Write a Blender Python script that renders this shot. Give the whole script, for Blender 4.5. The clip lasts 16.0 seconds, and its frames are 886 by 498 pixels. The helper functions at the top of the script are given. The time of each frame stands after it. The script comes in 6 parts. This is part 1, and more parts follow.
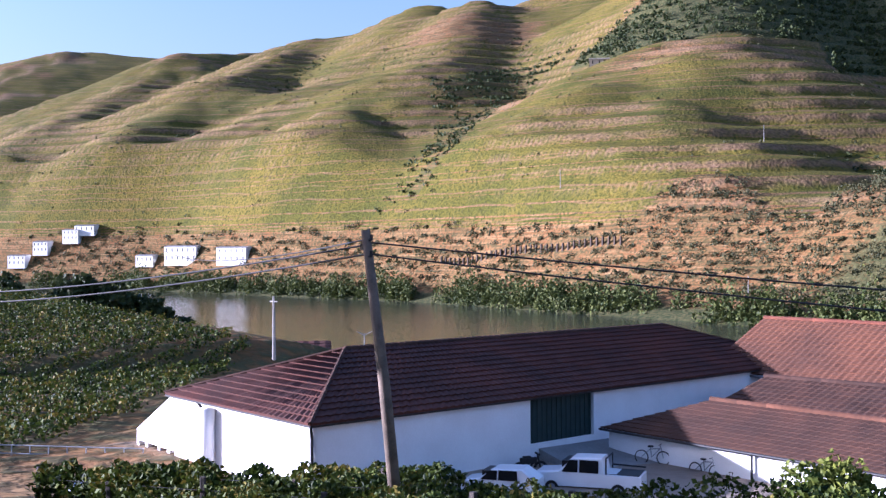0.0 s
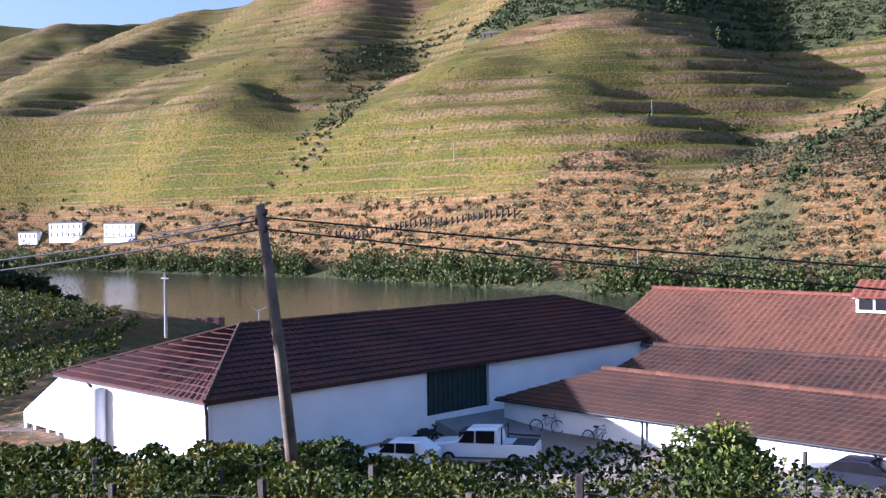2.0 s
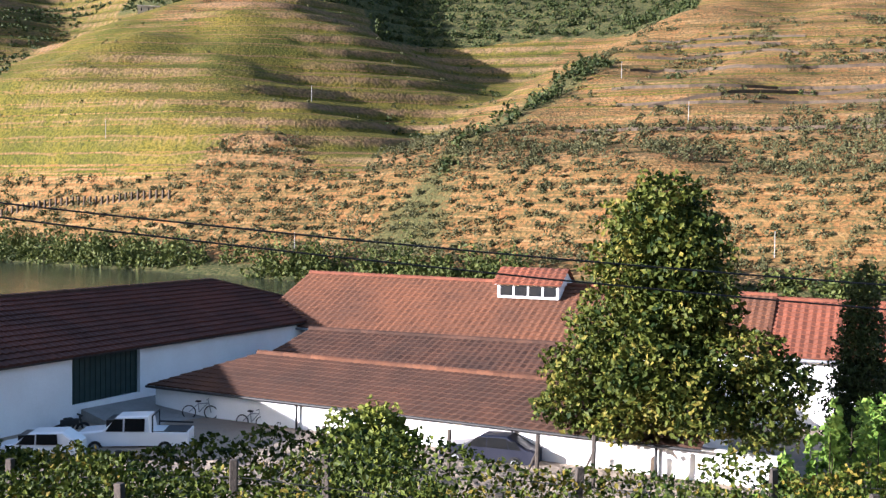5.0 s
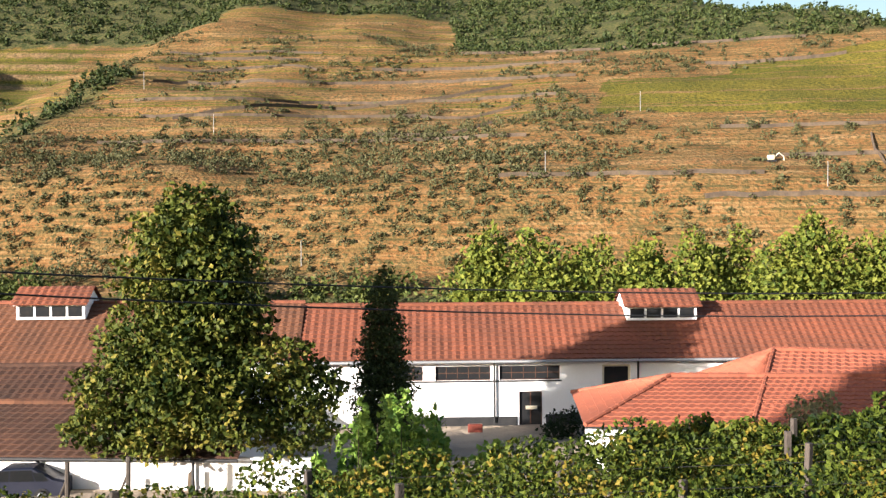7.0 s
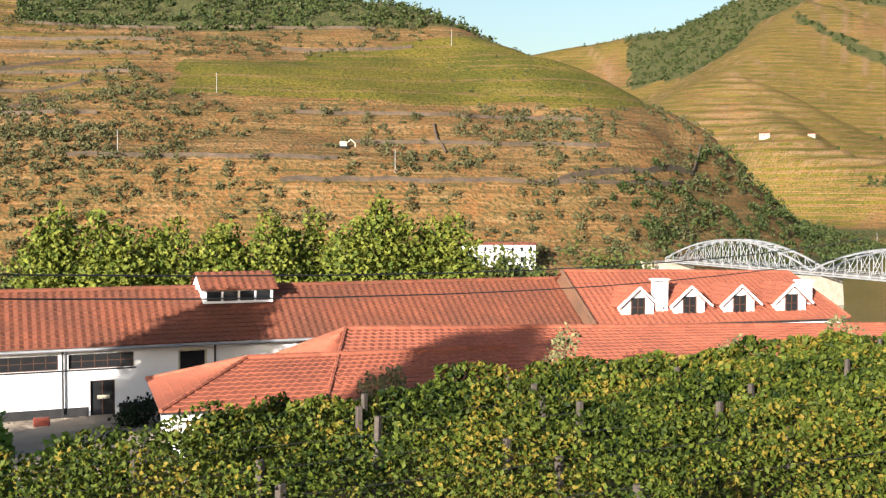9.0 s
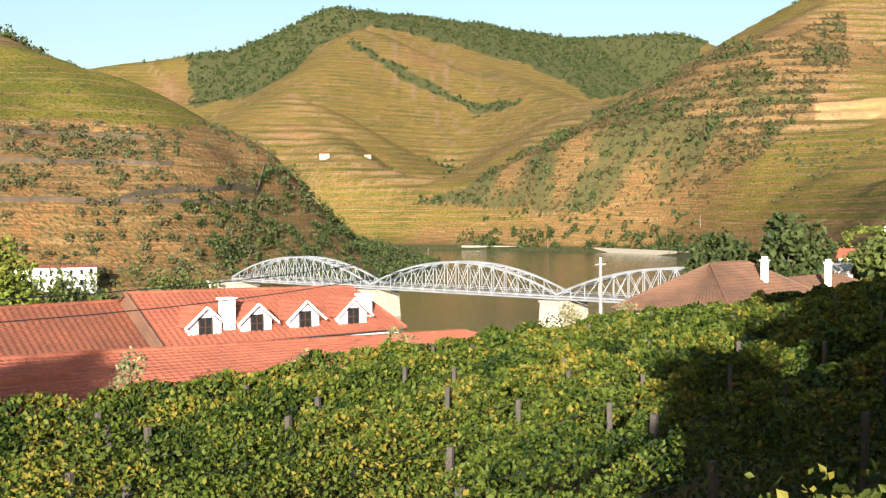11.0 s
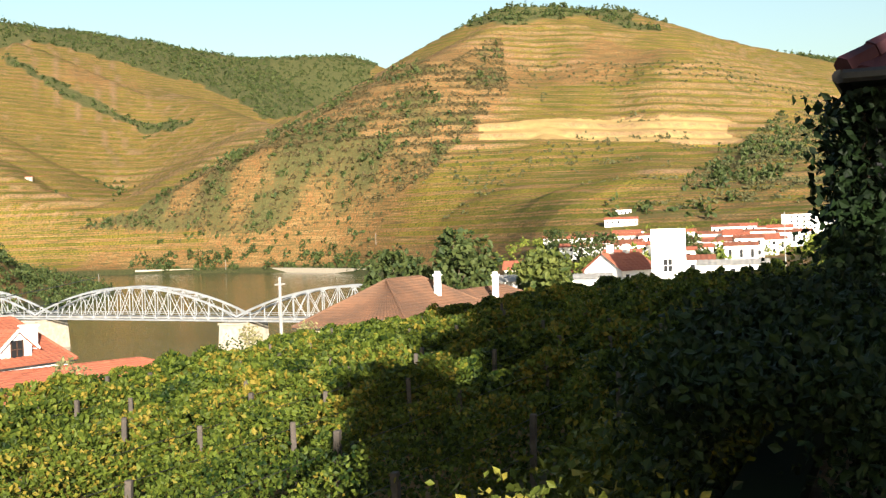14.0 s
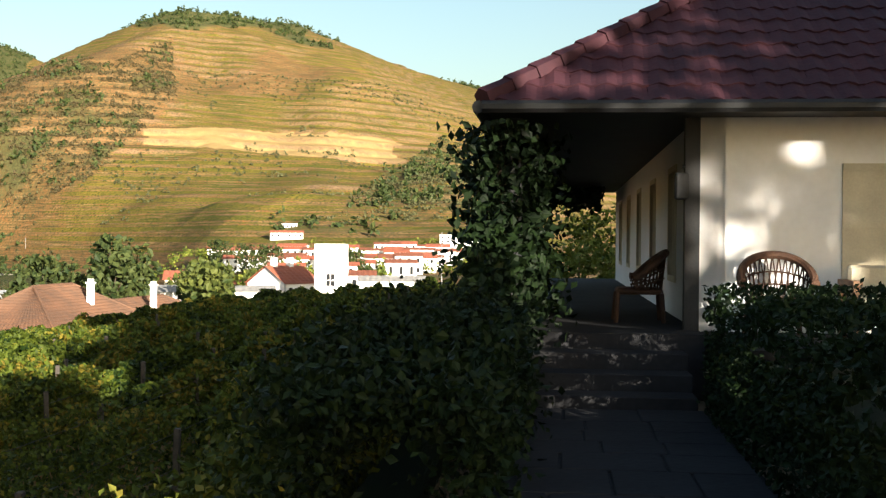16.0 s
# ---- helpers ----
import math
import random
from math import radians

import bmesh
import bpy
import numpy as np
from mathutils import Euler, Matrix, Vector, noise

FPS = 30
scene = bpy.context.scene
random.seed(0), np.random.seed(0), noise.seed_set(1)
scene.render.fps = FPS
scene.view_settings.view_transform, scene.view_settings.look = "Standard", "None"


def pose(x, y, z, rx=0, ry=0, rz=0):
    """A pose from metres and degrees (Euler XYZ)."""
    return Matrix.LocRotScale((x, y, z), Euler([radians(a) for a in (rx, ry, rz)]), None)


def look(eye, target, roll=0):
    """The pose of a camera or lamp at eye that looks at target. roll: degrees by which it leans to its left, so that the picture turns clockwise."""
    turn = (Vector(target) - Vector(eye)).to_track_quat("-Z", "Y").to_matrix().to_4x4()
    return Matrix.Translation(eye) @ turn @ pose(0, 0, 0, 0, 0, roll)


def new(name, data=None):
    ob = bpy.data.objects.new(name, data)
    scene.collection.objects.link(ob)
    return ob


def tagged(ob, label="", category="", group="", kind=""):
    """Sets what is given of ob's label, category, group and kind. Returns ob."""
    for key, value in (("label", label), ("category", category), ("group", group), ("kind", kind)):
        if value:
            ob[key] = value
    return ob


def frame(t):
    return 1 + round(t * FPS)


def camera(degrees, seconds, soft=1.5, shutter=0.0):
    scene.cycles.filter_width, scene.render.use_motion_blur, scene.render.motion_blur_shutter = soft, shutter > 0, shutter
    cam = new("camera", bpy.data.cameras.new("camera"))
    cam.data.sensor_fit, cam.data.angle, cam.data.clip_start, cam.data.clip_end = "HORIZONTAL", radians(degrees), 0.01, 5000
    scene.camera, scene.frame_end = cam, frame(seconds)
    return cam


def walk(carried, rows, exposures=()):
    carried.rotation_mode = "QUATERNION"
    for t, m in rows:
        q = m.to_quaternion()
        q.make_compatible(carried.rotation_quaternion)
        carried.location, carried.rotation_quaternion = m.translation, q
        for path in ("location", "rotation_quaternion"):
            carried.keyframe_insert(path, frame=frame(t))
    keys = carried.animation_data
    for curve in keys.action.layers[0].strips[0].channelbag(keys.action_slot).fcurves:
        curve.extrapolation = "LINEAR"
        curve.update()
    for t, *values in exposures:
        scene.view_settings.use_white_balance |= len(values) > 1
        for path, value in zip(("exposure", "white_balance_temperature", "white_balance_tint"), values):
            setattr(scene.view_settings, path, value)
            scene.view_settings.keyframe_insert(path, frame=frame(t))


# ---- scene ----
cam = camera(43.57, 16.0, soft=1.35)
EYE = 32.0
# seconds, x, y, tilt from straight down, lean, turn
ROWS = [
    (0, -0.020, 0.220, 89.99, 0.37, 45.00),
    (0.5, -0.028, 0.213, 89.52, 0.56, 44.80),
    (1, -0.035, 0.207, 88.93, 0.69, 44.52),
    (1.5, -0.042, 0.200, 89.00, 0.43, 42.62),
    (2, -0.050, 0.193, 88.58, 0.87, 39.54),
    (2.5, -0.057, 0.187, 88.59, 0.87, 38.27),
    (3, -0.065, 0.180, 88.17, 0.76, 36.28),
    (3.2, -0.065, 0.180, 88.27, 0.32, 34.95),
    (5.3, -0.065, 0.180, 87.82, -0.04, 18.66),
    (5.5, -0.065, 0.180, 87.91, 0.56, 16.19),
    (6, -0.065, 0.180, 87.84, 0.61, 10.89),
    (6.5, -0.065, 0.180, 88.08, 0.59, 4.58),
    (7, -0.065, 0.180, 88.46, 0.43, -2.00),
    (7.5, -0.065, 0.180, 87.96, 0.21, -8.30),
    (8, -0.065, 0.180, 87.55, -0.36, -13.57),
    (8.5, -0.065, 0.180, 87.46, 0.01, -18.40),
    (9, -0.065, 0.180, 87.54, -0.22, -23.61),
    (9.5, -0.065, 0.180, 87.81, -0.10, -29.45),
    (10, -0.065, 0.180, 88.03, -0.07, -35.02),
    (10.2, -0.065, 0.180, 88.04, -0.01, -37.78),
    (12.3, -0.065, 0.180, 89.31, 0.70, -53.05),
    (12.5, -0.065, 0.180, 89.26, 0.68, -54.26),
    (13, -0.065, 0.180, 88.99, 1.06, -57.46),
    (13.5, -0.065, 0.180, 89.42, 1.17, -61.10),
    (14, -0.065, 0.180, 89.20, 1.80, -62.33),
    (14.5, -0.065, 0.180, 89.05, 1.33, -63.56),
    (15, -0.055, 0.150, 88.74, 0.58, -66.05),
    (15.5, -0.030, 0.080, 89.08, 0.22, -71.97),
    (16, 0.000, 0.000, 89.67, -0.48, -79.48),
]
EXPOSURES = [(0, 1.92, 4500, 34), (1.5, 1.78, 4500, 32), (3, 2.06, 4600, 27), (5.5, 2.04, 5200, 17), (7, 1.81, 5550, 13), (8.5, 1.68, 5550, 12), (10, 1.72, 5450, 10), (12.5, 1.81, 5600, 8), (16, 1.86, 5800, 7)]
walk(cam, [(t, pose(x, y, EYE, rx, ry, rz)) for t, x, y, rx, ry, rz in ROWS], EXPOSURES)

# ---- light ----
SUN_YAW, SUN_UP = 130.0, 12.5
world = bpy.data.worlds.new("sky")
scene.world = world
world.use_nodes = True
wn = world.node_tree.nodes
sky = wn.new("ShaderNodeTexSky")
sky.sky_type, sky.sun_disc = "NISHITA", False
sky.sun_elevation, sky.sun_rotation = radians(SUN_UP), radians(-SUN_YAW)
sky.dust_density, sky.air_density, sky.ozone_density, sky.altitude = 2.4, 1.3, 0.8, 100
world.node_tree.links.new(sky.outputs[0], wn["Background"].inputs[0])
wn["Background"].inputs[1].default_value = 0.060
sun = new("sun", bpy.data.lights.new("sun", "SUN"))
sun.data.energy, sun.data.angle, sun.data.color = 5.0, radians(0.6), (1.0, 0.83, 0.63)
sun_way = Vector((-math.sin(radians(SUN_YAW)), math.cos(radians(SUN_YAW)), math.tan(radians(SUN_UP))))
sun.matrix_basis = look(sun_way * 100, (0, 0, 0))


# ---- materials ----
def mat(name, base, other=None, scale=4.0, rough=0.8, bump=0.3, metal=0.0, fine=40.0, per_piece=0.0, spec=0.3, dist=0.02):
    """A surface of two mixed colours, broad stains and fine grain, with relief."""
    m = bpy.data.materials.new(name)
    m.use_nodes = True
    n, l = m.node_tree.nodes, m.node_tree.links
    b = n["Principled BSDF"]
    b.inputs["Roughness"].default_value, b.inputs["Metallic"].default_value = rough, metal
    b.inputs["Specular IOR Level"].default_value = spec
    other = other or tuple(c * 0.7 for c in base)
    co = n.new("ShaderNodeNewGeometry")
    broad, grain = n.new("ShaderNodeTexNoise"), n.new("ShaderNodeTexNoise")
    broad.inputs["Scale"].default_value, broad.inputs["Detail"].default_value = scale, 5
    grain.inputs["Scale"].default_value, grain.inputs["Detail"].default_value = fine, 3
    l.new(co.outputs["Position"], broad.inputs["Vector"]), l.new(co.outputs["Position"], grain.inputs["Vector"])
    add = n.new("ShaderNodeMath")
    add.operation = "MULTIPLY_ADD"
    l.new(grain.outputs["Fac"], add.inputs[0])
    add.inputs[1].default_value = 0.5
    l.new(broad.outputs["Fac"], add.inputs[2])
    ramp = n.new("ShaderNodeValToRGB")
    ramp.color_ramp.elements[0].position, ramp.color_ramp.elements[1].position = 0.55, 0.95
    ramp.color_ramp.elements[0].color, ramp.color_ramp.elements[1].color = (*base, 1), (*other, 1)
    l.new(add.outputs[0], ramp.inputs[0])
    out = ramp.outputs[0]
    if per_piece:
        info, hsv, mp = n.new("ShaderNodeNewGeometry"), n.new("ShaderNodeHueSaturation"), n.new("ShaderNodeMapRange")
        mp.inputs["To Min"].default_value, mp.inputs["To Max"].default_value = 1 - per_piece, 1 + per_piece
        l.new(info.outputs["Random Per Island"], mp.inputs["Value"])
        l.new(mp.outputs[0], hsv.inputs["Value"]), l.new(out, hsv.inputs["Color"])
        out = hsv.outputs[0]
    l.new(out, b.inputs["Base Color"])
    if bump:
        bp = n.new("ShaderNodeBump")
        bp.inputs["Strength"].default_value, bp.inputs["Distance"].default_value = bump, dist
        l.new(grain.outputs["Fac"], bp.inputs["Height"]), l.new(bp.outputs[0], b.inputs["Normal"])
    return m


def leaf_mat(name, a, b2, c=None, rough=0.6):
    """Leaves: colour by leaf, a little light passing through."""
    m = bpy.data.materials.new(name)
    m.use_nodes = True
    n, l = m.node_tree.nodes, m.node_tree.links
    b = n["Principled BSDF"]
    b.inputs["Roughness"].default_value, b.inputs["Specular IOR Level"].default_value = rough, 0.15
    geo, ramp, noi = n.new("ShaderNodeNewGeometry"), n.new("ShaderNodeValToRGB"), n.new("ShaderNodeTexNoise")
    noi.inputs["Scale"].default_value = 0.5
    mix = n.new("ShaderNodeMath")
    mix.operation = "MULTIPLY_ADD"
    mix.inputs[1].default_value = 0.52
    l.new(geo.outputs["Position"], noi.inputs["Vector"])
    l.new(geo.outputs["Random Per Island"], mix.inputs[0]), l.new(noi.outputs["Fac"], mix.inputs[2])
    l.new(mix.outputs[0], ramp.inputs[0])
    ramp.color_ramp.elements[0].position, ramp.color_ramp.elements[1].position = 0.45, 1.0
    ramp.color_ramp.elements[0].color, ramp.color_ramp.elements[1].color = (*a, 1), (*(c or b2), 1)
    e = ramp.color_ramp.elements.new(0.93)
    e.color = (*b2, 1)
    l.new(ramp.outputs[0], b.inputs["Base Color"])
    tr, ad = n.new("ShaderNodeBsdfTranslucent"), n.new("ShaderNodeMixShader")
    ad.inputs[0].default_value = 0.14
    l.new(ramp.outputs[0], tr.inputs["Color"])
    l.new(b.outputs[0], ad.inputs[1]), l.new(tr.outputs[0], ad.inputs[2])
    l.new(ad.outputs[0], n["Material Output"].inputs[0])
    return m


PLASTER = mat("white_plaster", (0.88, 0.875, 0.87), (0.80, 0.79, 0.775), 0.6, 0.85, 0.2, fine=12)
TILE_OLD = mat("old_brown_roof_tile", (0.165, 0.085, 0.048), (0.105, 0.062, 0.040), 0.6, 0.9, 0.5, fine=6)
PLASTER_OLD = mat("old_plaster", (0.78, 0.77, 0.74), (0.55, 0.53, 0.49), 1.2, 0.9, 0.4, fine=8)
TILE_DARK = mat("dark_roof_tile", (0.095, 0.031, 0.019), (0.045, 0.019, 0.014), 0.35, 0.85, 0.5, fine=7, per_piece=0.25)
TILE_BROWN = mat("brown_roof_tile", (0.084, 0.041, 0.025), (0.052, 0.029, 0.020), 0.5, 0.85, 0.5, fine=6, per_piece=0.25)
TILE_RED = mat("red_roof_tile", (0.210, 0.070, 0.036), (0.140, 0.054, 0.031), 0.4, 0.85, 0.5, fine=6, per_piece=0.2)
TILE_AGED = mat("aged_red_roof_tile", (0.150, 0.064, 0.032), (0.095, 0.046, 0.027), 0.3, 0.9, 0.5, fine=6, per_piece=0.25)
TILE_NEW = mat("orange_roof_tile", (0.31, 0.100, 0.054), (0.24, 0.080, 0.046), 0.4, 0.8, 0.5, fine=6, per_piece=0.18)
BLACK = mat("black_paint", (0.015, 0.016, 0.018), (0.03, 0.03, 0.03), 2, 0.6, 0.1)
GREEN_DOOR = mat("dark_green_paint", (0.012, 0.03, 0.028), (0.02, 0.04, 0.036), 2, 0.6, 0.2)
GLASS_DARK = mat("window_glass", (0.014, 0.016, 0.019), (0.022, 0.022, 0.022), 2, 0.3, 0.0, spec=0.12)
STEEL = mat("painted_steel", (0.33, 0.345, 0.36), (0.23, 0.24, 0.25), 0.3, 0.5, 0.1, metal=0.2)
STONE = mat("granite", (0.42, 0.37, 0.29), (0.26, 0.23, 0.18), 0.8, 0.9, 0.6, fine=6)
CONCRETE = mat("concrete", (0.30, 0.29, 0.27), (0.20, 0.195, 0.185), 0.7, 0.9, 0.4, fine=9)
WOOD_POLE = mat("weathered_pole", (0.20, 0.155, 0.11), (0.10, 0.08, 0.06), 3, 0.9, 0.6, fine=30)
POST = mat("vine_post", (0.085, 0.07, 0.058), (0.045, 0.04, 0.033), 3, 0.9, 0.6, fine=30)
BARK = mat("bark", (0.10, 0.075, 0.05), (0.05, 0.04, 0.03), 3, 0.95, 0.8, fine=18)
CABLE = mat("cable", (0.03, 0.03, 0.03), None, 3, 0.5, 0)
WICKER = mat("wicker", (0.09, 0.045, 0.025), (0.05, 0.025, 0.015), 6, 0.6, 0.6, fine=80)
TEAK = mat("wood", (0.26, 0.14, 0.07), (0.16, 0.09, 0.05), 5, 0.6, 0.4, fine=50)
PALE_WOOD = mat("cream_paint", (0.62, 0.57, 0.42), (0.50, 0.45, 0.33), 3, 0.6, 0.2)
RED_BOX = mat("red_box", (0.17, 0.035, 0.02), (0.11, 0.03, 0.02), 3, 0.6, 0.1)
L_VINE = leaf_mat("vine_leaf", (0.008, 0.020, 0.003), (0.085, 0.110, 0.012), (0.165, 0.130, 0.017))
L_TREE = leaf_mat("broad_leaf", (0.012, 0.026, 0.006), (0.050, 0.064, 0.013), (0.10, 0.095, 0.022))
L_CHESTNUT = leaf_mat("chestnut_leaf", (0.012, 0.026, 0.004), (0.085, 0.100, 0.013), (0.17, 0.15, 0.025))
L_WILLOW = leaf_mat("willow_leaf", (0.030, 0.048, 0.012), (0.095, 0.110, 0.025))
L_BRIGHT = leaf_mat("bright_leaf", (0.07, 0.15, 0.02), (0.20, 0.29, 0.045))
L_POPLAR = leaf_mat("poplar_leaf", (0.050, 0.080, 0.011), (0.155, 0.172, 0.024))
# evergreen leaf taken near black: deep terrace shade is put into the colour
L_DARK = leaf_mat("shade_darkened_leaf", (0.004, 0.009, 0.003), (0.012, 0.024, 0.006))
L_OLIVE = leaf_mat("olive_leaf", (0.038, 0.043, 0.017), (0.100, 0.100, 0.043))
L_HEATH = leaf_mat("heath_leaf", (0.035, 0.034, 0.014), (0.105, 0.080, 0.036))
L_WOOD = leaf_mat("oak_leaf", (0.018, 0.032, 0.010), (0.058, 0.074, 0.021))
L_REED = leaf_mat("pale_leaf", (0.11, 0.115, 0.05), (0.23, 0.21, 0.095))


# ---- mesh helpers ----
def mesh_ob(name, bm, material, smooth=False):
    me = bpy.data.meshes.new(name)
    bm.to_mesh(me)
    bm.free()
    me.materials.append(material)
    if smooth:
        me.polygons.foreach_set("use_smooth", [True] * len(me.polygons))
    return new(name, me)


def part(name, bm, material, parent, label="", smooth=False):
    ob = mesh_ob(name, bm, material, smooth)
    ob.parent = parent
    return tagged(ob, label)


def array_ob(name, verts, faces, material, parent=None, smooth=False):
    """One mesh from computed arrays of corners and equal faces."""
    verts, faces = np.asarray(verts, np.float32).reshape(-1, 3), np.asarray(faces, np.int32)
    k = faces.shape[1]
    me = bpy.data.meshes.new(name)
    me.vertices.add(len(verts)), me.loops.add(faces.size), me.polygons.add(len(faces))
    me.vertices.foreach_set("co", verts.ravel())
    me.loops.foreach_set("vertex_index", faces.ravel())
    me.polygons.foreach_set("loop_start", np.arange(0, faces.size, k, dtype=np.int32))
    me.update(calc_edges=True)
    me.materials.append(material)
    me.polygons.foreach_set("use_smooth", [smooth] * len(faces))
    ob = new(name, me)
    ob.parent = parent
    return ob


def thing(name, at, label, category, group="", turn=0.0):
    ob = new(name)
    ob.matrix_basis = pose(*at, 0, 0, turn)
    return tagged(ob, label, category, group)


def box(bm, x0, x1, y0, y1, z0, z1, bevel=0.0):
    vs = [bm.verts.new((x, y, z)) for z in (z0, z1) for x, y in ((x0, y0), (x1, y0), (x1, y1), (x0, y1))]
    fs = [bm.faces.new([vs[i] for i in f]) for f in ((3, 2, 1, 0), (4, 5, 6, 7), (0, 1, 5, 4), (1, 2, 6, 5), (2, 3, 7, 6), (3, 0, 4, 7))]
    if bevel:
        es = list({e for f in fs for e in f.edges})
        bmesh.ops.bevel(bm, geom=es, offset=bevel, segments=1, affect="EDGES")
    return bm


def boxes(*dims, bevel=0.0):
    bm = bmesh.new()
    for d in dims:
        box(bm, *d, bevel=bevel)
    return bm


def tube(bm, pts, radii, sides=8):
    """A round bar through the points, with a radius at each."""
    pts = [Vector(p) for p in pts]
    if not hasattr(radii, "__len__"):
        radii = [radii] * len(pts)
    rings = []
    for i, p in enumerate(pts):
        way = (pts[min(i + 1, len(pts) - 1)] - pts[max(i - 1, 0)]).normalized()
        side = way.cross(Vector((0.31, 0.52, 0.8))).normalized()
        up = way.cross(side)
        rings.append([bm.verts.new(p + radii[i] * (math.cos(6.2832 * k / sides) * side + math.sin(6.2832 * k / sides) * up)) for k in range(sides)])
    for a, b in zip(rings, rings[1:]):
        for k in range(sides):
            bm.faces.new((a[k], a[(k + 1) % sides], b[(k + 1) % sides], b[k]))
    bm.faces.new(rings[0][::-1]), bm.faces.new(rings[-1])
    return bm


def prism(bm, outline, y0, y1):
    """An upright outline of (x, z) pushed from y0 to y1."""
    a = [bm.verts.new((x, y0, z)) for x, z in outline]
    b = [bm.verts.new((x, y1, z)) for x, z in outline]
    bm.faces.new(a), bm.faces.new(b[::-1])
    n = len(a)
    for i in range(n):
        bm.faces.new((a[i], b[i], b[(i + 1) % n], a[(i + 1) % n]))
    bmesh.ops.recalc_face_normals(bm, faces=bm.faces[:])
    return bm


rng = np.random.default_rng(7)


def leaves(centres, size, spread=0.35, flat=0.0, rng=rng):
    """Corners and faces of one small bent leaf (two triangles) at each centre."""
    n = len(centres)
    a = rng.normal(size=(n, 3))
    a[:, 2] *= 1 - flat
    a /= np.linalg.norm(a, axis=1)[:, None]
    b = np.cross(a, rng.normal(size=(n, 3)))
    b /= np.linalg.norm(b, axis=1)[:, None]
    c = np.cross(a, b)
    s = (size * (1 + spread * rng.uniform(-1, 1, n)))[:, None]
    tip, base = centres + a * s * 0.6, centres - a * s * 0.6
    l, r = centres + b * s * 0.42 + c * s * 0.12, centres - b * s * 0.42 + c * s * 0.12
    v = np.stack([base, l, tip, r], 1).reshape(-1, 3)
    f = (np.arange(n) * 4)[:, None] + np.array([0, 1, 2, 3])
    return v, f


def fbm(x, y, scale, seed=0, octaves=4):
    """Smooth value noise on arrays, 0 to 1."""
    tot, amp, norm = 0.0, 1.0, 0.0
    for o in range(octaves):
        g = np.random.default_rng(100 + seed * 17 + o).random((64, 64))
        u, v = x / scale * 2 ** o, y / scale * 2 ** o
        i, j = np.floor(u).astype(int), np.floor(v).astype(int)
        fu, fv = u - i, v - j
        fu, fv = fu * fu * (3 - 2 * fu), fv * fv * (3 - 2 * fv)
        at = lambda p, q: g[p % 64, q % 64]
        tot = tot + amp * ((at(i, j) * (1 - fu) + at(i + 1, j) * fu) * (1 - fv) + (at(i, j + 1) * (1 - fu) + at(i + 1, j + 1) * fu) * fv)
        norm += amp
        amp *= 0.5
    return tot / norm


# ---- the land ----
RIVER = [(-3500, -200, 130), (-1300, 200, 110), (-950, 290, 105), (-800, 345, 112), (-500, 340, 122), (-250, 300, 105), (0, 275, 105), (200, 250, 95), (300, 245, 95), (430, 330, 95), (620, 455, 105), (760, 620, 100), (770, 800, 90), (700, 1050, 110), (600, 1500, 150), (500, 4500, 200)]
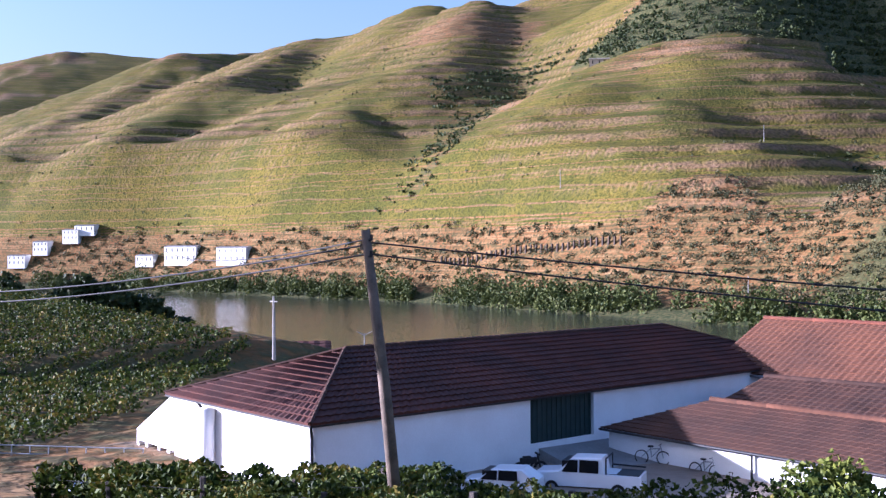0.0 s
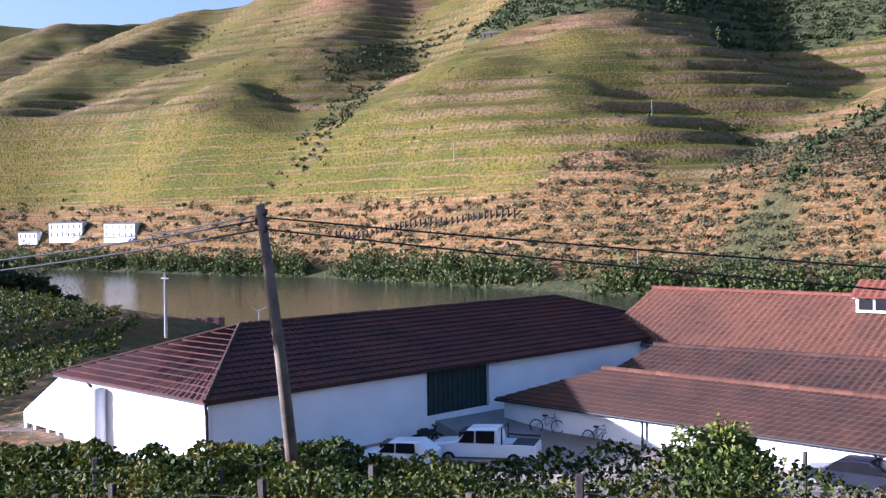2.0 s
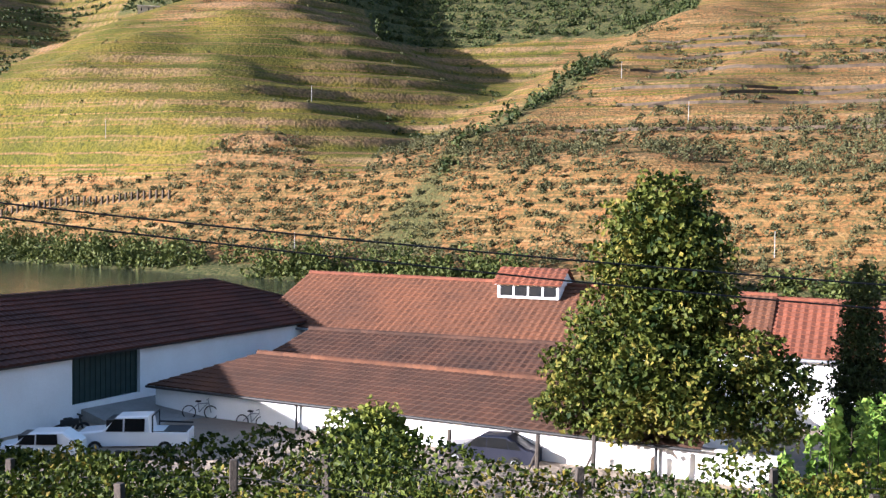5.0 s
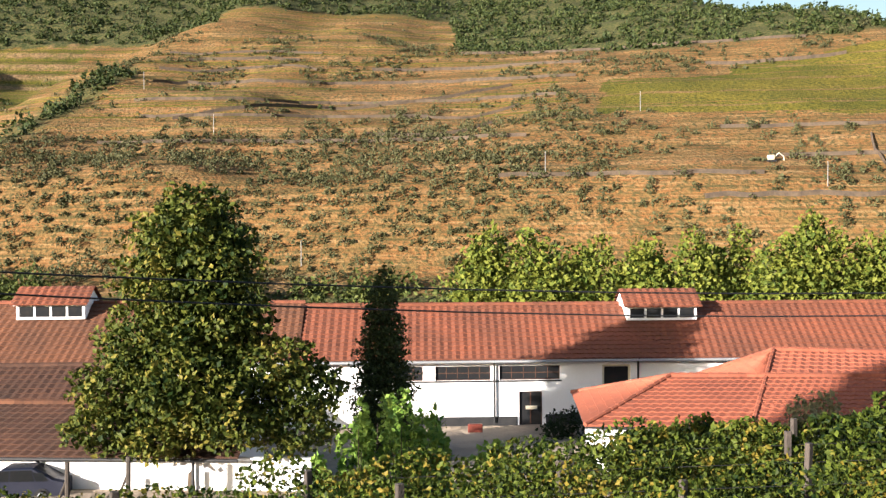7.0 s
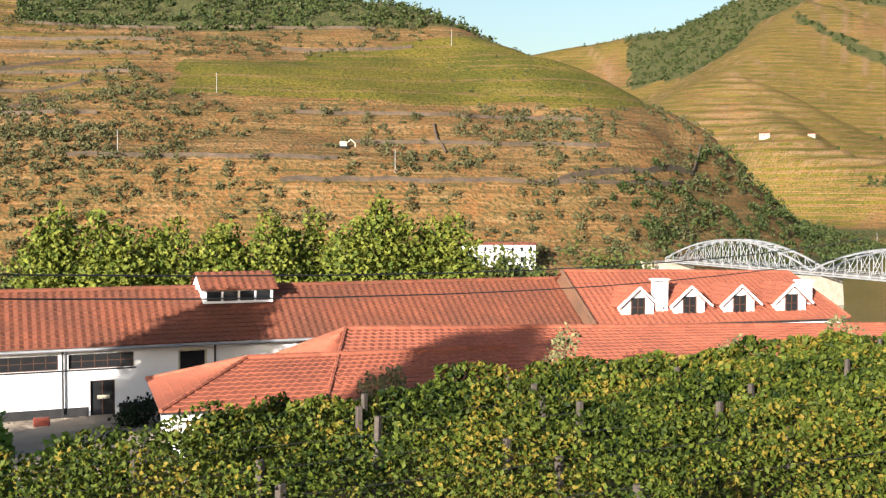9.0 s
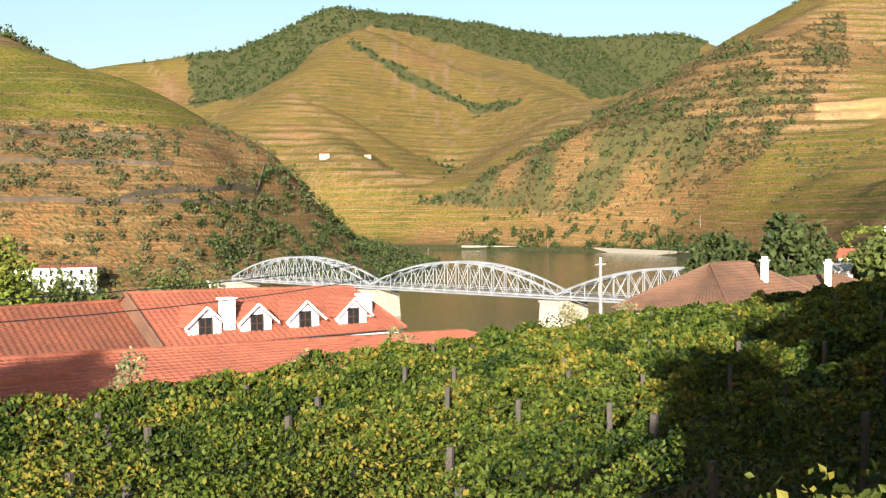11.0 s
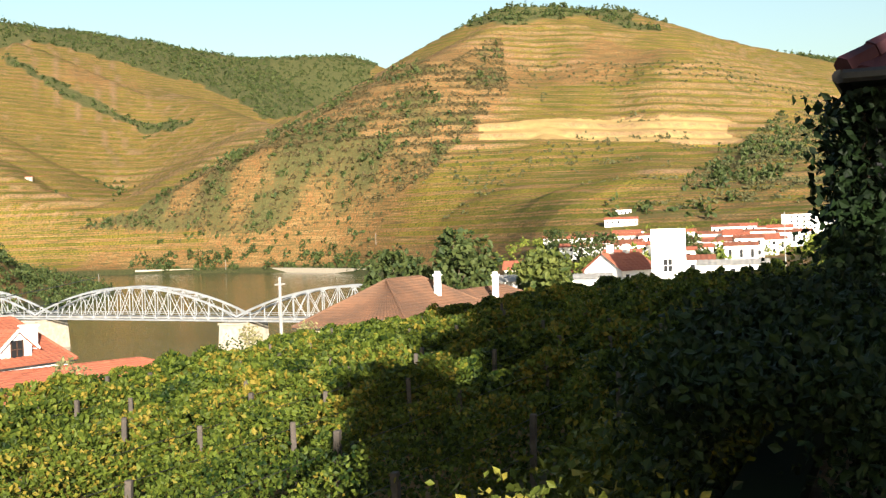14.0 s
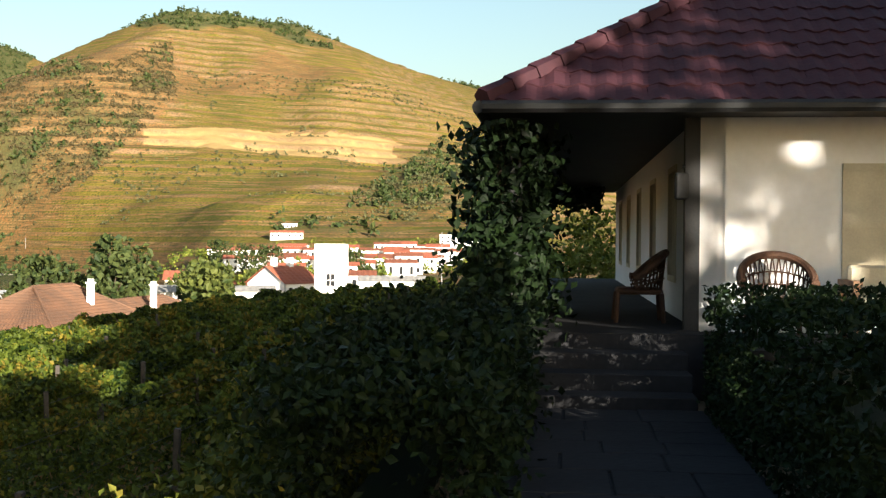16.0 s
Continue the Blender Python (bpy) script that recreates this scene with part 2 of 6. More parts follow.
# spines of the hills, from high to low: x, y, height; and how steeply each falls away to the sides
SPURS = [
    ("far_left", 0.30, [(-3400, 900, 520), (-2940, 1264, 528), (-2682, 1344, 545), (-2400, 1700, 520), (-1700, 1700, 500)]),
    ("e1", 0.40, [(-1700, 1400, 430), (-1611, 1008, 359), (-1407, 763, 250), (-1103, 474, 129)]),
    ("e2", 0.40, [(-1400, 1400, 440), (-1329, 1060, 354), (-1119, 755, 237), (-950, 515, 135), (-890, 440, 80)]),
    ("e3", 0.40, [(-1149, 1113, 383), (-962, 798, 217), (-870, 605, 148), (-807, 460, 47)]),
    ("e4", 0.40, [(-1023, 1097, 368), (-814, 812, 226), (-754, 626, 152), (-690, 480, 71)]),
    ("m", 0.44, [(-654, 1065, 353), (-530, 800, 206), (-493, 655, 147), (-458, 516, 85), (-470, 450, 50)]),
    ("town", 0.12, [(520, 190, 24), (600, 200, 28), (650, 218, 34), (690, 229, 45), (760, 250, 60)]),
    ("town_low", 0.10, [(500, 105, 23), (560, 100, 24), (600, 98, 28), (693, 101, 43)]),
    ("shelf", 0.30, [(-870, 580, 45), (-830, 510, 22), (-780, 540, 22)]),
    ("shelf_left", 0.30, [(-1030, 520, 56), (-966, 442, 36), (-935, 450, 34)]),
    ("mm", 0.50, [(-640, 1075, 346), (-467, 780, 190), (-410, 626, 124), (-376, 500, 66)]),
    ("nm", 0.42, [(20, 1170, 292), (-40, 820, 165), (-95, 655, 106), (-110, 525, 62)]),
    ("no", 0.42, [(145, 985, 225), (110, 715, 126), (70, 560, 76), (50, 460, 44)]),
    ("oo", 0.42, [(235, 800, 172), (235, 640, 110), (225, 520, 66), (210, 450, 42)]),
    ("qm", 0.42, [(1480, 560, 310), (1100, 430, 145), (860, 370, 66)]),
    ("mr", 0.45, [(-628, 1081, 338), (-404, 759, 165), (-326, 597, 91), (-294, 477, 42)]),
    ("n", 0.50, [(-59, 1199, 318), (-129, 840, 180), (-177, 698, 123), (-194, 568, 79), (-203, 445, 28)]),
    ("n2", 0.35, [(109, 1145, 269), (56, 798, 149), (-4, 620, 88), (-16, 480, 46)]),
    ("o", 0.48, [(225, 916, 212), (290, 783, 170), (298, 677, 122), (312, 490, 66), (298, 420, 38)]),
    ("o2", 0.35, [(185, 830, 182), (166, 628, 102), (138, 501, 60), (113, 440, 38)]),
    ("oe", 0.55, [(290, 783, 172), (322, 598, 116), (380, 530, 80), (425, 520, 58)]),
    ("back", 0.40, [(-1000, 1300, 420), (-650, 1350, 400), (-100, 1400, 380), (200, 1150, 270)]),
    ("p", 0.45, [(988, 2077, 317), (1325, 1880, 379), (1561, 1823, 484), (1875, 1801, 495), (2310, 1753, 495), (2537, 1601, 514)]),
    ("p2", 0.45, [(1396, 1569, 392), (1041, 1344, 217), (950, 1100, 116), (980, 960, 80)]),
    ("p3", 0.45, [(1705, 1543, 344), (1369, 1008, 206), (1100, 898, 130)]),
    ("q", 0.45, [(1843, 463, 348), (1704, 579, 376), (1557, 682, 371), (1196, 626, 244), (1040, 680, 160)]),
    ("q2", 0.45, [(1557, 682, 371), (1132, 531, 164), (920, 469, 74)]),
    ("q3", 0.40, [(1441, 417, 267), (1052, 321, 116), (800, 251, 55)]),
    ("qr", 0.40, [(1666, 681, 383), (1936, 501, 356), (2164, 398, 351), (2374, 349, 362), (2599, 65, 362), (2800, -600, 330)]),
    ("qs", 0.30, [(1271, 273, 144), (888, 148, 78), (693, 101, 43)]),
]


def to_line(x, y, pts):
    """Distance to a broken line and the value carried along it."""
    best, val = np.full(x.shape, 1e9), np.zeros(x.shape)
    for (x0, y0, v0), (x1, y1, v1) in zip(pts, pts[1:]):
        dx, dy = x1 - x0, y1 - y0
        t = np.clip(((x - x0) * dx + (y - y0) * dy) / (dx * dx + dy * dy), 0, 1)
        d = np.hypot(x - x0 - t * dx, y - y0 - t * dy)
        near = d < best
        best, val = np.where(near, d, best), np.where(near, v0 + t * (v1 - v0), val)
    return best, val


def ramp01(v, a, b):
    t = np.clip((v - a) / (b - a), 0, 1)
    return t * t * (3 - 2 * t)


def home_bank(x, y):
    """The near bank: the terrace of the house, the vineyard below it, the yard, the knoll and the town."""
    edge = np.interp(x, [-60, -20, -5, 5, 15, 30, 60], [17, 18, 17, 22, 27, 26, 24])
    slope = 27.35 - 0.085 * (y - 2.0) + 0.022 * np.clip(x + 5, 0, 60) - 0.11 * np.clip(-x - 9, 0, 40)
    top = 30.05 + (slope - 30.05) * ramp01(y, 1.7, 2.6)
    yard = 21.0 - 0.9 * ramp01(y, 50, 60) - 8 * ramp01(y, 75, 190)
    z = top + (yard - top) * ramp01(y, edge, edge + 11)
    z = np.where(y < 1.7, 30.05 + 0.03 * np.clip(-y - 8, 0, 400), z)
    east = ramp01(x, 60, 110)
    z = z * (1 - east) + east * (20.0 - 16 * ramp01(y, 64, 160) * (1 - ramp01(x, 260, 380)) + 4 * ramp01(x, 400, 540) + 4 * ramp01(-y, 0, 60))
    d, h = to_line(x, y, [(-260, 62, 27.0), (-150, 64, 25.4), (-120, 66, 23.6), (-98, 67, 22.2)])
    west = ramp01(-x, 52, 70)
    z = z * (1 - west) + west * (20.0 - 17 * ramp01(y, 72, 165))
    fall = np.where(y > 66, 0.010, 0.0013)
    return np.maximum(z, h - fall * d * d - 0.3 * np.clip(x + 98, 0, 60))


def land(x, y, steps=True):
    x, y = np.asarray(x, float), np.asarray(y, float)
    d, half = to_line(x, y, RIVER)
    e = d - half
    tot = np.zeros(x.shape)
    soft = 10.0
    for _, k, pts in SPURS:
        high = np.full(x.shape, -500.0)
        for pair in zip(pts, pts[1:]):
            dd, h = to_line(x, y, pair)
            high = np.maximum(high, h - 1.2 * k * (np.sqrt(dd * dd + 36 ** 2) - 36))
        tot = tot + np.exp(np.clip(high / soft, -50, 60))
    hills = soft * np.log(tot + 1e-9)
    hills = np.maximum(hills, 0) + (15 * (fbm(x, y, 140, 1) - 0.5) + 3 * (fbm(x, y, 42, 2, 3) - 0.5)) * np.clip(e / 150, 0, 1) * (hills > -20)
    shore = np.clip(e, 0, 60) * 0.28
    far = np.maximum(hills * ramp01(e, 5, 100), shore)
    riser = np.zeros(x.shape)
    if steps:
        st = 12.0
        q = far / st + 0.5 * fbm(x, y, 220, 5)
        fr = q - np.floor(q)
        amt = ramp01(far, 40, 60) * ramp01(e, 50, 100) * ramp01(fbm(x, y, 110, 21), 0.38, 0.52)
        amt = amt * np.where((x > -250) & (x < 420) & (y < 1400), 0.35, 1.0)
        riser = amt * ramp01(fr, 0.72, 0.77) * ramp01(-fr, -0.93, -0.88)
        far = far + amt * 0.5 * st * (ramp01(fr, 0.6, 0.95) - fr)
    near = home_bank(x, y) * ramp01(e, 0, 45)
    side = (ramp01(y, 230, 330) + ramp01(x, 520, 800))
    z = np.where(side >= 1, far, near + (far - near) * np.clip(side, 0, 1))
    z = np.where(e < 0, np.maximum(-3, e * 0.2), z + 0.3)
    return (z, riser * (side >= 1)) if steps == "both" else z


def land_at(x, y):
    return float(land(np.array([x]), np.array([y]))[0])


def in_zone(b, z, pts):
    """Whether a bearing and a height lie inside an outline."""
    inside = np.zeros(b.shape, bool)
    for (b0, z0), (b1, z1) in zip(pts, pts[1:] + pts[:1]):
        if b0 != b1:
            inside ^= ((b > min(b0, b1)) & (b <= max(b0, b1))) & (z > z0 + (b - b0) / (b1 - b0) * (z1 - z0))
    return inside


HEATH = [(44.0, 50), (47.0, 66), (51.0, 130), (55.7, 200), (60.1, 270), (62.7, 228), (65.6, 300), (65.9, 185), (64.4, 143), (61.8, 86), (58.5, 56), (53.3, 36)]
STUBBLE = [(64.7, 143), (69.5, 149), (76.9, 147), (77.3, 112), (72.2, 114), (64.7, 125)]
COPSE = [(70.8, 39), (74.6, 58), (77.3, 103), (79.3, 157), (84.0, 185), (84.0, 30), (79.2, 30)]
GREEN_PLOT = [(9.6, 85), (10.2, 113), (16.5, 117), (25.2, 141), (28.5, 134), (37.0, 96), (32.5, 82), (21.8, 80), (15.9, 86)]
FAR_FOREST = [(33.0, 235), (35.8, 243), (38.4, 291), (39.2, 358), (42.2, 429), (46.6, 397), (51.1, 347), (53.4, 275), (56.0, 300), (59.0, 420), (60.0, 700), (33.0, 700)]
NORTH_WOOD = [(-25.8, 184), (-25.4, 160), (-18.4, 170), (-15.0, 175), (-9.2, 180), (-8.5, 280), (-27.0, 280)]
DARK_GULLY = [(-50.0, 46), (-45.3, 116), (-45.6, 194), (-37.5, 236), (-40.1, 190), (-43.0, 130), (-46.0, 70)]


def cover(x, y, z):
    """Land use: share of vines, of scrub and wood, of made ground; 0 to 1 each."""
    n = fbm(x, y, 160, 9)
    m = fbm(x, y, 45, 11)
    vine = np.zeros(x.shape)
    vine = np.where(x < -250, 0.95 * ramp01(z, 42, 56), vine)
    vine = np.where((x >= -250) & (x < 90), 0.22 * ramp01(z, 70, 90), vine)
    vine = np.where((x >= 90) & (x < 420) & (y < 900), 0.0, vine)
    vine = np.where((x >= 420) | (y > 1500), 0.56 * ramp01(z, 15, 40), vine)
    vine *= ramp01(n, 0.26, 0.36)
    wood = ramp01(z + 60 * (n - 0.5), 185, 215) * (x > -640) * (x < 420) * (y < 1400)
    wood = np.maximum(wood, ramp01(z + 50 * (n - 0.5), 138, 156) * (x > 40) * (x < 420) * (y < 1100))
    d, _ = to_line(x, y, [(-177, 698, 0), (-194, 568, 0), (-205, 445, 0)])
    wood = np.maximum(wood, 0.6 * ramp01(-d + 30 * (m - 0.5), -30, -5))
    wood = np.maximum(wood, ramp01(z + 160 * (n - 0.5), 330, 370) * (x > 800))
    d, _ = to_line(x, y, [(1196, 626, 0), (1000, 600, 0), (900, 620, 0)])
    vine = vine * (1 - ramp01(-d + 80 * (m - 0.5), -150, -90))
    wide = np.hypot(x, y)
    bb = np.degrees(np.arctan2(x, y)) + 1.2 * (m - 0.5)
    forest = in_zone(bb, z + 18 * (m - 0.5), FAR_FOREST)
    slope = (wide > 1150) & (bb > 33) & (bb < 60)
    wood = np.where(slope & (y > 900), 0.95 * forest, wood)
    vine = np.where(slope & (y > 900), 0.46 * ~forest * ramp01(n, 0.15, 0.3), vine)
    d, _ = to_line(x, y, [(1320, 1500, 0), (1334, 1393, 0), (1397, 1300, 0), (1425, 1220, 0)])
    e2, _ = to_line(x, y, [(1329, 1448, 0), (1369, 1363, 0), (1433, 1256, 0)])
    wood = np.maximum(wood, 0.95 * ramp01(-np.minimum(d, e2 + 4) + 10 * m, -14, -4))
    wood = np.where(in_zone(bb, z + 14 * (m - 0.5), NORTH_WOOD) & (wide > 600) & (wide < 1100), 0.95, wood)
    d, half = to_line(x, y, RIVER)
    wood = np.maximum(wood, 0.8 * ramp01(-(d - half), -28, -8))
    b, zz = np.degrees(np.arctan2(x, y)) + 1.6 * (m - 0.5), z + 14 * (fbm(x, y, 30, 17) - 0.5)
    far = np.hypot(x, y) > 500
    vine = np.where(in_zone(b, zz, HEATH) & far, 0.0, vine)
    wood = np.where(in_zone(b, zz, HEATH) & far, 0.30 + 0.32 * ramp01(m, 0.42, 0.68), wood)
    wood = np.where(in_zone(b, zz, COPSE) & far & (z > 34), 0.46 * ramp01(m, 0.25, 0.6), wood)
    vine = np.where(in_zone(b, zz, GREEN_PLOT) & (y > 300) & (y < 900), 1.0, vine)
    wood = np.where(in_zone(b, zz, GREEN_PLOT) & (y > 300) & (y < 900), 0.0, wood)
    wood = np.where(in_zone(b, zz, DARK_GULLY) & far, np.maximum(wood, 0.15 + 0.3 * ramp01(m, 0.3, 0.6)), wood)
    head = ramp01(x + 40 * (m - 0.5), 235, 300) * (x < 560) * (y > 330) * (y < 900) * ramp01(-z, -62, -36)
    wood = np.maximum(wood, 0.38 * head * ramp01(n + m, 0.75, 1.0))
    pale = in_zone(b, z + 5 * (m - 0.5), STUBBLE) & (x > 700)
    vine, wood = np.where(pale, -1.0, vine), np.where(pale, 0.0, wood)
    wood = np.where((x < -58) & (x > -280) & (y > 5) & (y < 80), 0.42, wood)
    made = ramp01(y, 30, 34) * ramp01(-y, -80, -70) * (x > -58) * (x < 70)
    made = np.maximum(made, ((y < 1.6) & (y > -14) & (x > -12) & (x < 12)) * 0.5)
    return vine * (1 - wood), wood, made


def ground_material():
    m = bpy.data.materials.new("hillside_ground")
    m.use_nodes = True
    n, l = m.node_tree.nodes, m.node_tree.links
    b = n["Principled BSDF"]
    b.inputs["Roughness"].default_value, b.inputs["Specular IOR Level"].default_value = 0.95, 0.1

    def noise_at(scale, detail=4):
        t = n.new("ShaderNodeTexNoise")
        t.inputs["Scale"].default_value, t.inputs["Detail"].default_value = scale, detail
        l.new(geo.outputs["Position"], t.inputs["Vector"])
        return t.outputs["Fac"]

    def mixed(fac, a, c):
        x = n.new("ShaderNodeMix")
        x.data_type = "RGBA"
        for slot, v in ((0, fac), (6, a), (7, c)):
            if isinstance(v, tuple):
                x.inputs[slot].default_value = (*v, 1)
            elif isinstance(v, (int, float)):
                x.inputs[slot].default_value = v
            else:
                l.new(v, x.inputs[slot])
        return x.outputs[2]

    def rng_map(v, a, c, lo=0.0, hi=1.0):
        x = n.new("ShaderNodeMapRange")
        x.inputs[1].default_value, x.inputs[2].default_value, x.inputs[3].default_value, x.inputs[4].default_value = a, c, lo, hi
        l.new(v, x.inputs[0])
        return x.outputs[0]

    def op(kind, a, c):
        x = n.new("ShaderNodeMath")
        x.operation = kind
        for i, v in enumerate((a, c)):
            if isinstance(v, (int, float)):
                x.inputs[i].default_value = v
            else:
                l.new(v, x.inputs[i])
        return x.outputs[0]

    geo, at = n.new("ShaderNodeNewGeometry"), n.new("ShaderNodeAttribute")
    at.attribute_name = "cover"
    sp, xyz = n.new("ShaderNodeSeparateColor"), n.new("ShaderNodeSeparateXYZ")
    l.new(at.outputs["Color"], sp.inputs[0]), l.new(geo.outputs["Position"], xyz.inputs[0])
    fine, mid, wide = noise_at(0.55, 5), noise_at(0.11, 4), noise_at(0.018, 3)
    dry = mixed(rng_map(mid, 0.35, 0.65), (0.188, 0.091, 0.031), (0.166, 0.104, 0.037))
    flat_at = n.new("ShaderNodeMapping")
    flat_at.inputs["Scale"].default_value = (0.035, 0.035, 0.9)
    l.new(geo.outputs["Position"], flat_at.inputs["Vector"])
    streak = n.new("ShaderNodeTexNoise")
    streak.inputs["Scale"].default_value, streak.inputs["Detail"].default_value = 1.0, 5
    l.new(flat_at.outputs[0], streak.inputs["Vector"])
    dry = mixed(rng_map(streak.outputs["Fac"], 0.52, 0.68), dry, (0.250, 0.160, 0.070))
    dry = mixed(rng_map(streak.outputs["Fac"], 0.46, 0.34), dry, (0.070, 0.058, 0.022))
    dry = mixed(rng_map(fine, 0.48, 0.62), dry, (0.076, 0.064, 0.025))
    green = mixed(rng_map(wide, 0.35, 0.65), (0.082, 0.082, 0.011), (0.158, 0.126, 0.018))
    green = mixed(rng_map(fine, 0.42, 0.7), green, (0.040, 0.047, 0.010))
    # rows of vines follow the contour
    rows = op("SINE", op("ADD", op("MULTIPLY", xyz.outputs[2], 2.6), op("MULTIPLY", mid, 2.2)), 0.0)
    rows2 = op("SINE", op("ADD", op("MULTIPLY", xyz.outputs[2], 0.8), op("MULTIPLY", mid, 1.6)), 0.0)
    share = op("ADD", op("MULTIPLY", sp.outputs[0], 1.3), op("ADD", op("MULTIPLY", rows, 0.42), op("MULTIPLY", rows2, 0.42)))
    share = rng_map(op("ADD", share, op("MULTIPLY", op("SUBTRACT", fine, 0.5), 0.9)), 0.35, 0.75)
    share = op("MULTIPLY", share, rng_map(sp.outputs[0], 0.02, 0.15))
    col = mixed(share, dry, green)
    # thin stone walls along the contour, and stubble on bare plots
    line = op("SINE", op("ADD", op("MULTIPLY", xyz.outputs[2], 0.62), op("MULTIPLY", wide, 6.0)), 0.0)
    line = op("MULTIPLY", rng_map(line, 0.90, 0.97), op("MULTIPLY", rng_map(sp.outputs[0], 0.05, 0.3), rng_map(mid, 0.36, 0.5)))
    col = mixed(op("MULTIPLY", line, 0.55), col, mixed(fine, (0.25, 0.145, 0.075), (0.13, 0.075, 0.04)))
    col = mixed(rng_map(sp.outputs[0], -0.05, -0.5), col, mixed(rng_map(mid, 0.3, 0.7), (0.34, 0.24, 0.095), (0.28, 0.19, 0.075)))
    scrub = mixed(rng_map(fine, 0.4, 0.6), (0.030, 0.042, 0.014), (0.095, 0.088, 0.034))
    col = mixed(rng_map(op("ADD", sp.outputs[1], op("MULTIPLY", op("SUBTRACT", fine, 0.5), 0.8)), 0.3, 0.6), col, scrub)
    yard = mixed(rng_map(mid, 0.35, 0.65), (0.30, 0.25, 0.19), (0.22, 0.18, 0.14))
    col = mixed(sp.outputs[2], col, yard)
    # bare stone risers where a terrace stands steep
    steep = op("MULTIPLY", at.outputs["Alpha"], rng_map(mid, 0.3, 0.5, 0.35, 1.0))
    col = mixed(op("MULTIPLY", steep, 0.8), col, mixed(rng_map(fine, 0.4, 0.6), (0.235, 0.150, 0.085), (0.14, 0.090, 0.052)))
    l.new(col, b.inputs["Base Color"])
    bp = n.new("ShaderNodeBump")
    bp.inputs["Strength"].default_value, bp.inputs["Distance"].default_value = 0.8, 1.2
    l.new(fine, bp.inputs["Height"]), l.new(bp.outputs[0], b.inputs["Normal"])
    return m


def build_ground():
    yaw = np.concatenate([np.arange(-118, 78, 0.24), np.arange(78, 242, 4.0)])
    r = np.concatenate([np.geomspace(0.02, 30, 70), np.arange(30.8, 90, 1.2), np.geomspace(91, 330, 90), np.arange(334, 420, 4.0), np.arange(420, 1150, 2.6), np.arange(1152, 1700, 5.0), np.geomspace(1705, 4800, 90)])
    a, rr = np.meshgrid(np.radians(yaw), r, indexing="ij")
    x, y = -np.sin(a) * rr, np.cos(a) * rr
    z, riser = land(x, y, "both")
    na, nr = x.shape
    i, j = np.meshgrid(np.arange(na), np.arange(nr - 1), indexing="ij")
    k = (i + 1) % na
    faces = np.stack([i * nr + j, i * nr + j + 1, k * nr + j + 1, k * nr + j], -1).reshape(-1, 4)
    ob = array_ob("ground", np.stack([x, y, z], -1), faces[:, ::-1], ground_material(), smooth=True)
    v, w, m = cover(x, y, z)
    col = ob.data.attributes.new("cover", "FLOAT_COLOR", "POINT")
    col.data.foreach_set("color", np.stack([v, w, m, riser * np.clip(1 - 2 * w, 0, 1)], -1).astype(np.float32).ravel())
    return tagged(ob, "terraced valley slopes of dry earth, vines and scrub", "ground", kind="structure")


ground = build_ground()

bm = bmesh.new()
bm.faces.new([bm.verts.new(p) for p in ((-4500, 60, 0), (4500, 60, 0), (4500, 4500, 0), (-4500, 4500, 0))])
WATER = mat("river_water", (0.030, 0.038, 0.028), (0.040, 0.045, 0.032), 0.02, 0.08, 0.3, fine=0.9, spec=0.3, dist=0.3)
tagged(mesh_ob("river_water", bm, WATER), "calm green-brown river between the slopes", "water", kind="structure")


# ---- roofs ----
def tile_slope(eave0, eave1, top0, top1, course=0.42, pan=0.45, thick=0.07, wave=0.05):
    """A tiled slope between an eave and a ridge line: stepped courses of rolled tiles, as arrays."""
    e0, e1, t0, t1 = (np.array(p, float) for p in (eave0, eave1, top0, top1))
    n = max(2, int(round(np.linalg.norm((t0 + t1 - e0 - e1) / 2) / course)))
    m = max(2, int(round(np.linalg.norm(e1 - e0) / pan)))
    up = np.cross(e1 - e0, (t0 + t1) / 2 - (e0 + e1) / 2)
    up /= np.linalg.norm(up)
    up = up if up[2] > 0 else -up
    s = np.repeat(np.linspace(0, 1, m + 1), 2)[:-1] + np.tile([0, 0.5 / m], m + 1)[:-1]
    roll = np.tile([0, 1.0], m + 1)[:-1] * wave
    rows = [(0.0, 0.0, 0)]
    for i in range(n):
        rows += [(i / n, thick, i), ((i + 1.0) / n, thick * 0.25, i)]
    vs = []
    for f, lift, i in rows:
        jag = np.random.default_rng(i).normal(0, 0.006, len(s))
        a, b = e0 + (t0 - e0) * f, e1 + (t1 - e1) * f
        vs.append(a + (b - a) * s[:, None] + up * (lift + (roll + jag) * (lift > 0))[:, None])
    k, q = len(s), np.arange(len(s) - 1)
    fs = [np.stack([r * k + q, r * k + q + 1, (r + 1) * k + q + 1, (r + 1) * k + q], 1) for r in range(len(rows) - 1)]
    return np.concatenate(vs), np.concatenate(fs)


def roof_part(name, slopes, material, parent, **kw):
    """Each slope of a roof as a part of its own."""
    for sl in slopes:
        v, f = tile_slope(*sl, **kw)
        ob = array_ob(name, v, f, material, parent)
    return ob


def ridge_caps(parent, a, b, material, size=0.13, step=0.42):
    """A line of half-round ridge tiles."""
    a, b = Vector(a), Vector(b)
    n = max(2, int((b - a).length / step))
    bm = bmesh.new()
    for i in range(n):
        p, q = a.lerp(b, i / n), a.lerp(b, (i + 1.06) / n)
        tube(bm, (p, q), (size * 1.12, size * 0.9), 6)
    return part("ridge_tiles", bm, material, parent)


